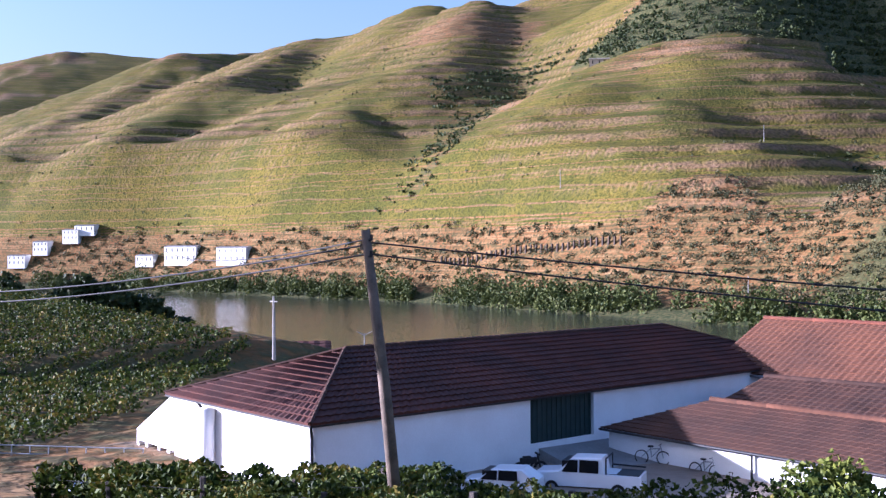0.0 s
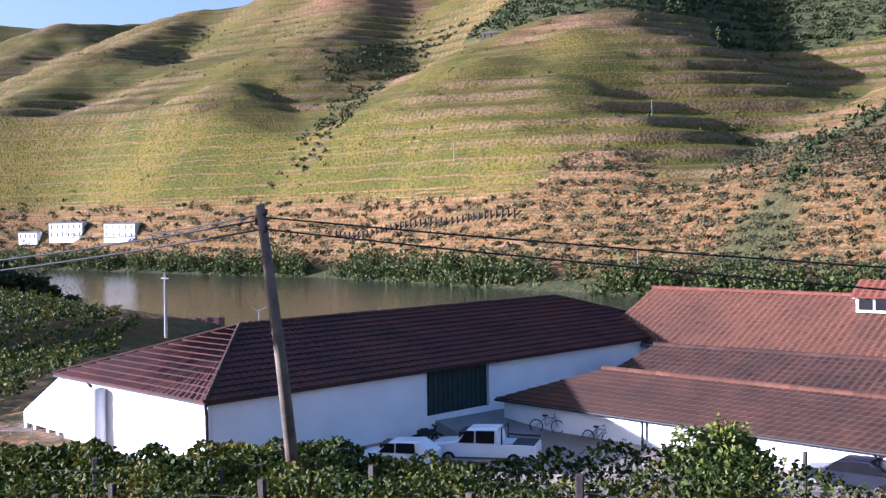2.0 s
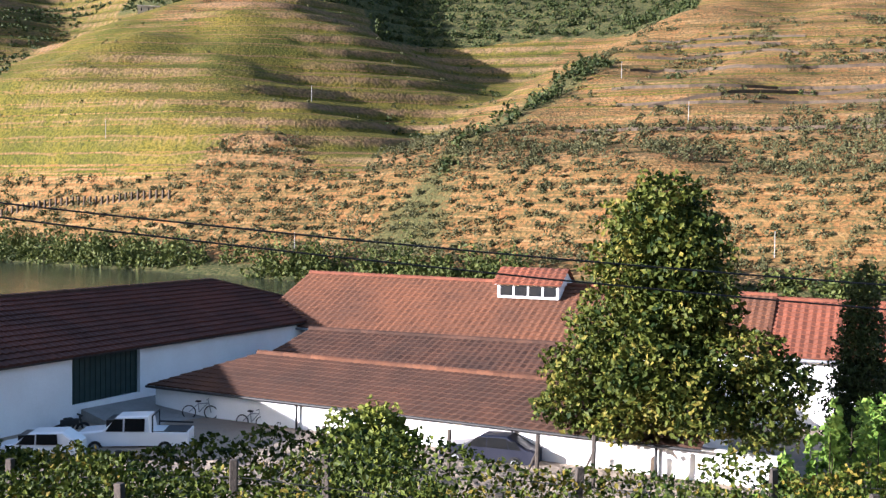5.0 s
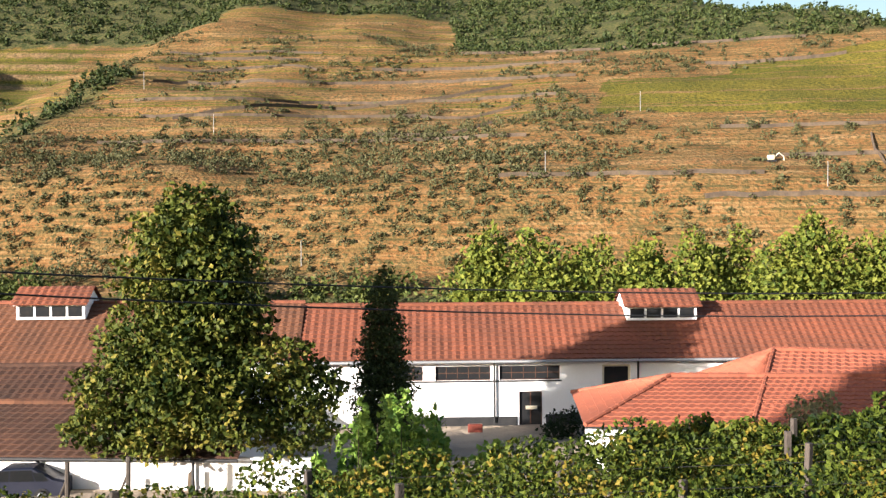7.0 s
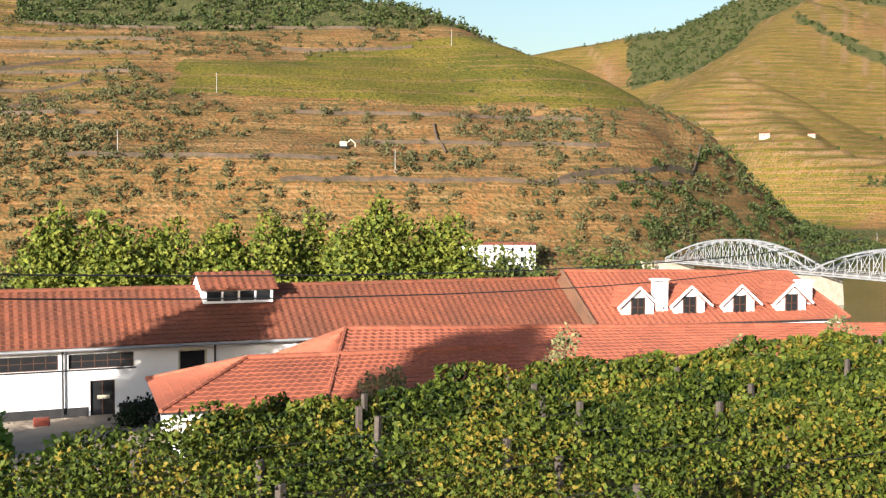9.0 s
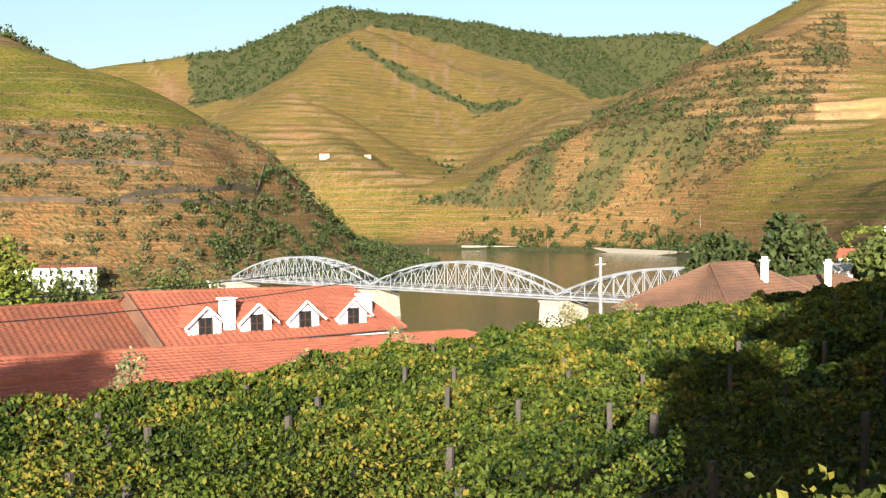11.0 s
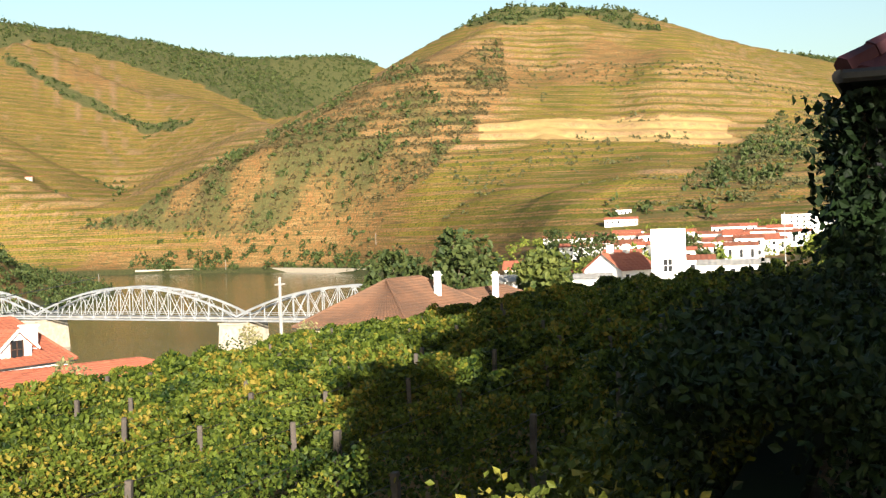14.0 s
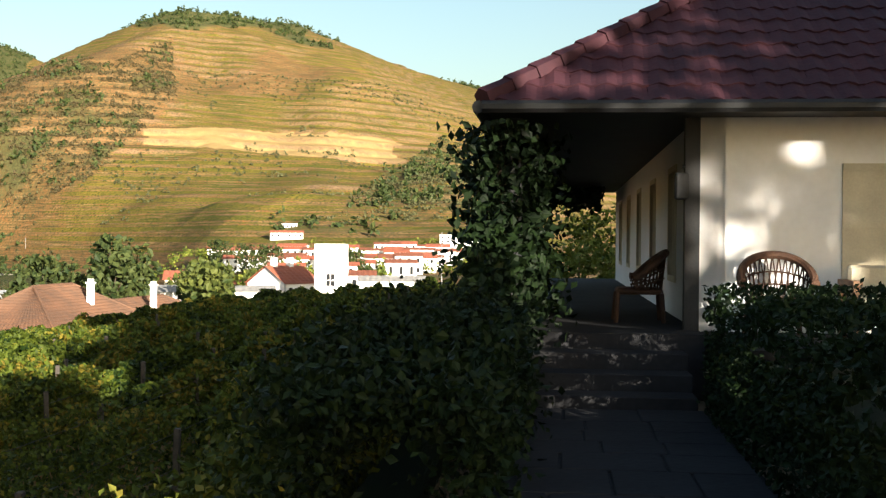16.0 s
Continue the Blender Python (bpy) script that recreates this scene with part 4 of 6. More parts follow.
def gully_ground(x, y, z, g):
    # scrub gathers in the hollows
    c = (land(x + 25, y, False) + land(x - 25, y, False) + land(x, y + 25, False) + land(x, y - 25, False)) / 4 - land(x, y, False)
    return (c > 2.2 + 1.5 * g.random(len(x))) & (z > 20) & (y > 240) & (x < 450)


def loose_ground(x, y, z, g):
    v, w, m = cover(x, y, z)
    return (z > 30) & (z < 300) & (y > 240) & (fbm(x, y, 70, 31) > 0.52)


g = np.random.default_rng(1)
gx, gy = np.meshgrid(np.arange(-950, 420, 6.0), np.arange(350, 640, 6.4))
gx, gy = gx.ravel() + 2.2 * g.uniform(-1, 1, gx.size), gy.ravel() + 1.6 * g.uniform(-1, 1, gy.size)
k = olive_ground(gx, gy, land(gx, gy), g) & (g.random(gx.size) < 0.9)
scatter("olive_grove", gx[k], gy[k], 4.8, 5.4, 60, 0.95, L_OLIVE, "grey-green olive trees in loose rows over the dry lower slope", "olive trees")
x, y = spots(26000, -700, 420, 480, 1350, wood_ground, 2)
scatter("hill_wood", x[:8000], y[:8000], 6.5, 7.0, 22, 2.0, L_WOOD, "dark evergreen wood over the upper slopes", "wood", seed=5)
x, y = spots(15000, -1200, 420, 430, 1200, gully_ground, 3)
scatter("gully_scrub", x[:2600], y[:2600], 4.0, 5.0, 22, 1.3, L_WOOD, "dark scrub filling the gullies", "scrub", seed=6)
x, y = spots(3800, -1200, 420, 430, 1100, loose_ground, 4)
scatter("loose_bushes", x[:900], y[:900], 2.6, 3.6, 20, 0.9, L_OLIVE, "single bushes on the terraces", "bushes", seed=7)
x, y = spots(32000, 650, 2700, 150, 2100, lambda x, y, z, g: (cover(x, y, z)[1] > 0.4) & (z > 20), 8)
scatter("west_wood", x[:8000], y[:8000], 8, 9, 12, 3.4, L_WOOD, "woods and scrub on the far western hills", "wood", seed=9)
x, y = spots(30000, 800, 1500, 450, 1000, lambda x, y, z, g: in_zone(np.degrees(np.arctan2(x, y)), z, HEATH) & (fbm(x, y, 45, 11) + 0.25 * g.random(len(x)) > 0.5), 18)
scatter("west_scrub", x[:6500], y[:6500], 3.2, 4.4, 14, 1.6, L_HEATH, "brown-green scrub on a rocky far face", "scrub", seed=19)
x, y = spots(16000, 700, 2000, 200, 1800, lambda x, y, z, g: (land(x + 30, y, False) + land(x - 30, y, False) + land(x, y + 30, False) + land(x, y - 30, False) - 4 * land(x, y, False) > 17) & (z > 25), 20)
scatter("west_gullies", x[:1500], y[:1500], 6, 7, 9, 3.4, L_WOOD, "dark trees in the gullies of the far hills", "trees", seed=22)
x, y = spots(9000, 800, 1500, 150, 800, lambda x, y, z, g: (z > 20) & (z < 240) & (fbm(x, y, 60, 33) > 0.55), 10)
scatter("west_bushes", x[:1300], y[:1300], 3.0, 4.2, 14, 1.5, L_OLIVE, "scattered bushes on the far vineyards", "bushes", seed=11)

x, y = spots(20000, 700, 1700, 60, 900, lambda x, y, z, g: in_zone(np.degrees(np.arctan2(x, y)), z, COPSE) & (fbm(x, y, 35, 44) > 0.42), 24)
scatter("copse_trees", x[:3000], y[:3000], 3.6, 4.8, 16, 1.5, L_OLIVE, "olive trees and scrub above the far town", "trees", seed=25)
x, y = spots(26000, -900, -200, 450, 1100, lambda x, y, z, g: in_zone(np.degrees(np.arctan2(x, y)), z, DARK_GULLY) & (fbm(x, y, 30, 45) > 0.4), 26)
scatter("gully_trees", x[:480], y[:480], 3.6, 4.6, 11, 1.8, L_WOOD, "dark scrub up a shaded gully", "scrub", seed=27)

x, y = spots(9000, -190, 420, 400, 860, lambda x, y, z, g: (z > 34) & (z < 165) & (fbm(x, y, 38, 61) + 0.2 * g.random(len(x)) > 0.66) & ~in_zone(np.degrees(np.arctan2(x, y)), z, GREEN_PLOT), 28)
scatter("slope_bushes", x[:1500], y[:1500], 3.4, 5.0, 34, 1.0, L_OLIVE, "grey-green bushes and young oaks on the dry slope", "bushes", seed=29)

g = np.random.default_rng(12)
sx = g.uniform(-1000, 260, 14000)
sy = g.uniform(300, 480, 14000)
e = river_gap(sx, sy)
k = (e > 1) & (e < 14 + 10 * fbm(sx, sy, 40, 4)) & (fbm(sx, sy, 30, 6) > 0.38)
scatter("shore_trees", sx[k][:620], sy[k][:620], 14.0, 11.5, 100, 1.45, L_WILLOW, "bank of willows and alders along the far shore", "trees", seed=13, sink=0.5)
scatter("shore_brush", sx[k][620:1200], sy[k][620:1200], 4.5, 6.0, 36, 1.1, L_WOOD, "dark brush at the water's edge", "brush", seed=14, sink=0.3)
sx, sy = g.uniform(240, 560, 9000), g.uniform(330, 620, 9000)
e = river_gap(sx, sy)
k = (e > 2) & (e < 75) & (sy > 372) & (fbm(sx, sy, 40, 51) > 0.42)
scatter("headland_trees", sx[k][:380], sy[k][:380], 6.5, 7.0, 46, 1.4, L_WOOD, "dark trees on the headland by the bridge", "trees", seed=15, sink=0.5)
sx, sy = g.uniform(640, 900, 6000), g.uniform(420, 830, 6000)
e = river_gap(sx, sy)
k = (e > 8) & (e < 34) & (sx > sy * 0.6 + 330)
scatter("quay_trees", sx[k][:110], sy[k][:110], 10, 11, 36, 2.4, L_WOOD, "row of trees behind the far quay", "trees", seed=16)


# ---- bridge ----
def bridge():
    b = thing("truss_bridge", (0, 0, 0), "pale grey iron bowstring truss bridge on stone piers", "bridge")
    zb, half, span, n = 9.6, 3.2, 78.0, 16
    for s in range(4):
        y0 = 350.0 - span * s
        for side in (-half, half):
            x = 248 + side

            def bar(name, pts, r, k=4):
                part(name, tube(bmesh.new(), pts, r, k), STEEL, b)

            lo = [(x, y0 - span * i / n, zb) for i in range(n + 1)]
            hi = [(x, y0 - span * i / n, zb + 1.2 + 8.2 * (1 - (2 * i / n - 1) ** 2)) for i in range(n + 1)]
            bar("bottom_chord", lo, 0.30, 5), bar("arch", hi, 0.34, 5)
            for i in range(n + 1):
                bar("upright", [lo[i], hi[i]], 0.14)
                if i < n:
                    bar("diagonal", [lo[i], hi[i + 1]] if i < n / 2 else [hi[i], lo[i + 1]], 0.12)
                    if 2 < i < n - 3:
                        bar("counter_brace", [hi[i], lo[i + 1]] if i < n / 2 else [lo[i], hi[i + 1]], 0.09)
        bm = bmesh.new()
        for i in range(3, n - 2):
            z = zb + 1.2 + 8.2 * (1 - (2 * i / n - 1) ** 2)
            tube(bm, [(248 - half, y0 - span * i / n, z), (248 + half, y0 - span * i / n, z)], 0.14, 4)
            z2 = zb + 1.2 + 8.2 * (1 - (2 * (i + 1) / n - 1) ** 2)
            if i < n - 3:
                tube(bm, [(248 - half, y0 - span * i / n, z), (248 + half, y0 - span * (i + 1) / n, z2)], 0.10, 4)
        part("wind_bracing", bm, STEEL, b)
        part("deck", boxes((248 - half, 248 + half, y0 - span, y0, zb + 0.5, zb + 0.9)), CONCRETE, b)
        bm = bmesh.new()
        for sx in (-2.9, 2.9):
            tube(bm, [(248 + sx, y0, zb + 1.9), (248 + sx, y0 - span, zb + 1.9)], 0.08, 4)
        part("railing", bm, STEEL, b)
    for k in range(5):
        y = 350.0 - span * k
        bm = bmesh.new()
        w, d = (6.5, 3.4) if k else (6.0, 9.0)
        c = y + (4 if k == 0 else 0)
        vs = []
        for z, q in ((-4, 1.12), (zb - 0.9, 1.0), (zb - 0.9, 1.07), (zb - 0.4, 1.07)):
            vs.append([bm.verts.new((248 + w * q * sx, c + d * q * sy, z)) for sx, sy in ((-1, -1), (1, -1), (1, 1), (-1, 1))])
        for a, cc in zip(vs, vs[1:]):
            for i in range(4):
                bm.faces.new((a[i], a[(i + 1) % 4], cc[(i + 1) % 4], cc[i]))
        bm.faces.new(vs[-1])
        part("pier", bm, STONE, b, "pale granite pier")


bridge()


# ---- buildings far and near, in the valley ----
def small_house(x, y, z, w, d, h, turn=0.0, roof=None, label="white house with a tiled roof", pitch=0.35, floors=1, bays=3, chim=0, name="house", group="houses of the town", wallm=None, flat=False):
    b = thing(name, (x, y, z), label, "house", group, turn)
    bm = bmesh.new()
    holes = []
    fh = h / floors
    for f in range(floors):
        for k in range(bays):
            c = w * (k + 0.5) / bays
            holes.append((c - 0.5, c + 0.5, f * fh + fh * 0.32, f * fh + fh * 0.80))
    rect_wall(bm, (-w / 2, -d / 2), (w / 2, -d / 2), -3.0, h, holes, 0.3)
    part("front_wall", bm, wallm or PLASTER, b)
    for p, q, nm in (((w / 2, -d / 2), (w / 2, d / 2), "side_wall"), ((w / 2, d / 2), (-w / 2, d / 2), "back_wall"), ((-w / 2, d / 2), (-w / 2, -d / 2), "side_wall")):
        part(nm, rect_wall(bmesh.new(), p, q, -3.0, h), wallm or PLASTER, b)
    for hole in holes:
        part("pane", boxes((hole[0] - w / 2, hole[1] - w / 2, -d / 2 + 0.15, -d / 2 + 0.2, hole[2], hole[3])), GLASS_DARK, b)
    if flat:
        part("roof", boxes((-w / 2 - 0.2, w / 2 + 0.2, -d / 2 - 0.2, d / 2 + 0.2, h, h + 0.35)), PLASTER_OLD, b)
    else:
        o, r = 0.4, h + d / 2 * pitch
        roof_part("roof_slope", [((-w / 2 - o, -d / 2 - o, h), (w / 2 + o, -d / 2 - o, h), (-w / 2 - o, 0, r), (w / 2 + o, 0, r)), ((w / 2 + o, d / 2 + o, h), (-w / 2 - o, d / 2 + o, h), (w / 2 + o, 0, r), (-w / 2 - o, 0, r))], roof or TILE_NEW, b, course=1.0, pan=1.2, wave=0.08)
        for s in (-1, 1):
            bm = bmesh.new()
            prism(bm, [(-d / 2, h), (d / 2, h), (0, r - 0.1)], -0.15, 0.15)
            gb = part("gable", bm, wallm or PLASTER, b)
            gb.matrix_basis = Matrix(((0, 1, 0, s * (w / 2 - 0.16)), (1, 0, 0, 0), (0, 0, 1, 0), (0, 0, 0, 1)))
        for k in range(chim):
            part("chimney", boxes((-w / 3 + k * w / 2.2, -w / 3 + k * w / 2.2 + 1.0, -0.5, 0.5, r - 1.2, r + 1.6)), PLASTER, b)
    return b


def house_row(rows, **kw):
    for x, y, z, w, d, h, turn, floors, bays in rows:
        small_house(x, y, z, w, d, h, turn - 90, floors=floors, bays=bays, **kw)


house_row([(178, 76, 20.2, 12, 9, 3.2, 22, 1, 4), (190, 72, 20.0, 11, 8, 3.0, 18, 1, 3)], roof=CONCRETE, label="low white house under a grey sheet roof", pitch=0.22, wallm=PLASTER_OLD)
house_row([(207, 70, 20.3, 9, 11, 3.6, 60, 1, 3)], label="white house with an orange roof and two chimneys", chim=2, pitch=0.6)
house_row([(242, 104, 20.0, 12, 8, 3.0, 20, 1, 3)], label="cream house with an orange tiled roof", wallm=PALE_WOOD, pitch=0.5)
house_row([(487, 190, 22.5, 16, 9, 5.0, 20, 2, 5), (504, 204, 23.0, 9, 8, 5.0, 20, 2, 3), (513, 119, 23.0, 9, 8, 5.5, 12, 2, 3), (468, 122, 21.6, 11, 8, 4.0, 15, 1, 3), (416, 87, 20.6, 14, 9, 5.4, 12, 2, 4), (395, 88, 19.2, 9, 8, 4.2, 12, 1, 3),
           (515, 98, 23.2, 11, 9, 6.6, 10, 2, 3), (556, 97, 22.6, 12, 8, 5.0, 10, 2, 3), (441, 108, 19.8, 10, 8, 3.6, 12, 1, 3), (293, 82, 22.0, 8, 6, 3.4, 15, 1, 2), (470, 160, 21.0, 12, 8, 4.5, 18, 2, 3), (540, 150, 23.5, 13, 9, 5.5, 14, 2, 4), (575, 128, 25.0, 14, 9, 6.0, 12, 2, 4), (430, 130, 20.0, 11, 8, 4.2, 18, 1, 3)],
          label="white town house with a red tiled roof")
house_row([(530, 195, 23.5, 20, 9, 4.4, 20, 1, 6), (450, 148, 20.8, 13, 9, 3.8, 18, 1, 4), (236, 62, 20.2, 6, 6, 4.5, 15, 1, 2)], roof=TILE_RED, label="long white house with a dark red roof")
house_row([(595, 194, 25.0, 14, 9, 4.4, 18, 2, 5), (597, 103, 29.0, 19, 10, 7.0, 10, 3, 6), (599, 90, 27.6, 16, 10, 7.0, 10, 3, 5), (688, 229, 40.2, 10, 7, 3.0, 18, 1, 4)], label="white apartment house with a flat roof", flat=True)
house_row([(650, 218, 33.5, 20, 9, 3.6, 18, 1, 6)], label="long orange-roofed store on the slope")
house_row([(x, y, land_at(x, y) - 1, w, 12, h, turn, fl, bays) for x, y, w, h, turn, fl, bays in ((-964, 432, 18, 8.2, 120, 2, 4), (-947, 446, 15, 9.2, 120, 2, 4), (-922, 462, 16, 9.0, 118, 2, 4), (-912, 470, 20, 6.0, 118, 1, 4), (-836, 485, 17, 6.6, 115, 1, 4), (-790, 491, 30, 12.6, 115, 2, 6), (-720, 493, 27, 11.0, 112, 2, 5))], label="white estate house across the river", group="houses across the river", roof=CONCRETE, pitch=0.18)
small_house(187, 379, land_at(187, 379) - 0.5, 31, 10, 7.5, -26, floors=2, bays=9, label="long white riverside house with a pink roof", group="houses across the river", roof=TILE_RED, pitch=0.2)
small_house(-590, 786, land_at(-590, 786) - 1, 18, 9, 6, 37, label="small cream hillside chapel", group="houses across the river", wallm=STONE, roof=STONE)
for x, y, w in ((927, 1115, 13), (975, 1085, 9)):
    small_house(x, y, land_at(x, y) - 1, w, 8, 4.5, -50, label="small far farmhouse on a hillside", group="far farms", bays=3, wallm=STONE)
small_house(224.5, 52.3, 20.4, 13.5, 9, 3.6, -77, label="plain white store with a shallow gable", pitch=0.22, bays=1, roof=CONCRETE)
small_house(-104, 80, 18.0, 7, 6, 2.2, 50, label="low shed with a dark tiled roof below the vines", group="", roof=TILE_DARK, bays=1, name="shed")


def tower():
    b = thing("white_tower", (192, 56, 19.0), "plain white square tower with one window", "tower", turn=-74)
    p, q = (-3.0, -3.0), (3.0, -3.0)
    holes = [(2.0, 3.7, 5.0, 7.4), (0.8, 2.4, -0.6, 2.0)]
    wall_part("front_wall", b, p, q, -2, 12.6, holes)
    for u, v in (((3, -3), (3, 3)), ((3, 3), (-3, 3)), ((-3, 3), (-3, -3))):
        wall_part("side_wall", b, u, v, -2, 12.6)
    part("roof", boxes((-2.9, 2.9, -2.9, 2.9, 12.2, 12.4)), PLASTER, b)
    window_in(b, p, q, holes[0], 2, 2, PLASTER, bar=0.12)
    part("door", boxes((-2.2, -0.6, -2.9, -2.8, -0.6, 2.0)), PLASTER_OLD, b)


tower()


def villa():
    b = thing("villa", (0, 0, 0), "cream villa with a weathered brown pyramid roof", "house")
    for p, q in (((78.5, 45.0), (96, 45.0)), ((96, 45.0), (96, 55.2)), ((96, 55.2), (78.5, 55.2)), ((78.5, 55.2), (78.5, 45.0))):
        wall_part("wall", b, p, q, 18, 24.2, material=PALE_WOOD)
    hip_roof(b, 78.5, 96, 45.0, 55.2, 24.3, 28.0, TILE_OLD, run=6.3, over=0.7)
    hip_roof(b, 96, 112, 46.0, 53.5, 24.0, 26.2, TILE_OLD, hips=(0, 1), over=0.5)
    for x, y, z in ((89.0, 47.6, 28.2), (101.0, 47.4, 27.6)):
        c = part("chimney", boxes((x - 0.24, x + 0.24, y - 0.24, y + 0.24, 24.5, z)), PLASTER, b)
        part("chimney_cap", boxes((x - 0.33, x + 0.33, y - 0.33, y + 0.33, z, z + 0.12), (x - 0.2, x + 0.2, y - 0.2, y + 0.2, z + 0.12, z + 0.4)), PLASTER, c)


villa()

# quay wall of the far town bank
bm = bmesh.new()
for a, c in (((880, 665), (866, 815)), ((786, 458), (880, 665)), ((640, 345), (786, 458))):
    w = Vector((c[0] - a[0], c[1] - a[1], 0)).normalized()
    s = Vector((w.y, -w.x, 0)) * 3
    vs = [bm.verts.new((px, py, z)) for z in (-2, 4.2) for px, py in ((a[0], a[1]), (c[0], c[1]), (c[0] + s.x, c[1] + s.y), (a[0] + s.x, a[1] + s.y))]
    for f in ((0, 1, 5, 4), (1, 2, 6, 5), (2, 3, 7, 6), (3, 0, 4, 7), (4, 5, 6, 7)):
        bm.faces.new([vs[i] for i in f])
tagged(mesh_ob("quay_wall", bm, STONE), "pale stone quay along the far bank", "quay", kind="structure")


# ---- trees by kind ----
g = np.random.default_rng(21)
n = 0
for row, (y0, h) in enumerate(((132, 15.0), (146, 16.3), (160, 17.2))):
    for k in range(17):
        x = 8 + k * 3.1 + g.uniform(-1.0, 1.0) + row
        hh = h * g.uniform(0.86, 1.08)
        yy = y0 - 0.1 * x + g.uniform(-2, 2)
        lobes = [(g.normal(0, 0.5), g.normal(0, 0.5), hh * z, 3.0 * s, 3.0 * s, hh * 0.16) for z, s in ((0.25, 0.8), (0.42, 1.1), (0.6, 1.15), (0.76, 0.9), (0.89, 0.5))]
        tree("poplar", (x, yy, land_at(x, yy)), lobes, 1700, 0.52, L_POPLAR, "tall bright green poplar in a riverside grove", group="poplar grove", seed=100 + n, limbs=False, trunk=0.3)
        n += 1
for x, yy, hh, w in ((-19.5, 152, 13, 9), (128, 75, 12, 8), (136, 70, 13, 8), (146, 72, 13, 9), (150, 63, 10, 9), (160, 66, 9, 9), (141, 58, 9, 8), (168, 84, 11, 9), (178, 92, 13, 9), (205, 112, 12, 10), (225, 98, 11, 9), (260, 118, 12, 10), (255, 84, 8, 8), (300, 105, 10, 10), (330, 120, 11, 12), (310, 82, 8, 9), (350, 95, 10, 11), (370, 130, 12, 12), (400, 150, 12, 12), (390, 112, 10, 11), (250, 65, 6, 8), (340, 140, 13, 12), (430, 170, 12, 12), (460, 185, 12, 12), (280, 130, 12, 10), (190, 104, 12, 9)):
    gg = np.random.default_rng(int(x * 3 + 900))
    tree("broadleaf_tree", (x, yy, land_at(x, yy)), random_lobes(hh, w, 7, gg, low=0.12), 750, 0.85, L_WILLOW if int(x) % 3 == 0 else L_WOOD, "rounded green tree among the town gardens", group="garden trees", seed=int(x) + 300)
for x, yy, hh, w in ((-206, 120, 12.5, 10), (-210, 114, 14, 12), (-214, 107, 13, 11), (-222, 97, 11, 10), (-202, 125, 8, 8)):
    gg = np.random.default_rng(int(-x * 3))
    tree("dark_oak", (x, yy, land_at(x, yy)), random_lobes(hh, w, 9, gg, low=0.1), 1500, 1.0, L_WOOD, "broad dark oak on the near river bank", group="bank oaks", seed=int(-x))

# the great tree in the yard, with a tall narrow head over a broad skirt
GREAT = [(0.2, 0, 11.4, 1.5, 1.5, 1.2), (-0.5, 0.1, 10.4, 1.8, 1.8, 1.5), (0.9, -0.2, 10.1, 1.8, 1.8, 1.4), (0.5, -0.3, 9.2, 2.4, 2.2, 1.7), (-1.0, 0.2, 8.6, 2.0, 2.0, 1.5), (1.1, 0.2, 7.2, 2.2, 2.1, 1.4), (-1.5, 0.0, 6.3, 2.3, 2.2, 1.4), (3.0, 0.0, 5.3, 2.1, 2.0, 1.3), (-3.0, 0.3, 4.4, 1.8, 1.9, 1.2), (0.2, -1.4, 4.8, 2.4, 1.8, 1.4), (4.4, 0.3, 4.3, 1.7, 1.8, 1.2), (1.8, -0.9, 3.2, 2.2, 1.8, 1.0), (-3.4, -0.2, 2.9, 1.7, 1.5, 0.9), (4.2, -0.2, 2.7, 1.6, 1.5, 0.9), (-1.2, -1.2, 2.6, 1.5, 1.3, 0.8), (0.6, 1.4, 6.5, 2.2, 1.8, 2.0), (-0.4, 0.2, 5.0, 2.4, 2.2, 2.2)]
tree("chestnut_tree", (-8.6, 44.6, 20.9), GREAT, 34000, 0.21, L_CHESTNUT, "tall dark green chestnut tree in the yard", trunk=0.3, bole=2.2, seed=5)
CYP = [(0.1 * math.sin(k * 2.1), 0.1 * math.cos(k * 1.7), 0.9 + 0.72 * k, 1.25 * (1 - (k / 11) ** 2.2) + 0.22, 1.25 * (1 - (k / 11) ** 2.2) + 0.22, 0.85) for k in range(11)]
tree("cypress", (-1.1, 51.5, 21.0), CYP, 17000, 0.13, L_WOOD, "narrow dark cypress before the hall", seed=8, trunk=0.15, limbs=False)
for x, y, z, h, w, nn, lf, lab in ((-13.2, 27.5, 22.6, 3.6, 3.6, 4600, L_POPLAR, "round bright green citrus bush"), (-10.6, 26.5, 22.6, 2.2, 2.4, 1800, L_VINE, "low bush at the end of the vines"), (8.6, 57.5, 19.8, 2.2, 3.6, 1700, L_DARK, "dark round bush before the hall"), (57.5, 44.0, 20.3, 5.2, 7.0, 3000, L_WOOD, "dark bush beyond the vines"), (61.5, 44.5, 20.3, 4.6, 6.0, 2600, L_OLIVE, "grey-green bush beyond the vines")):
    gg = np.random.default_rng(int(abs(x) * 10))
    tree("bush", (x, y, z), random_lobes(h, w, 8, gg, low=0.05), nn, 0.16, lf, lab, "bush", seed=int(abs(x)), trunk=0.08)
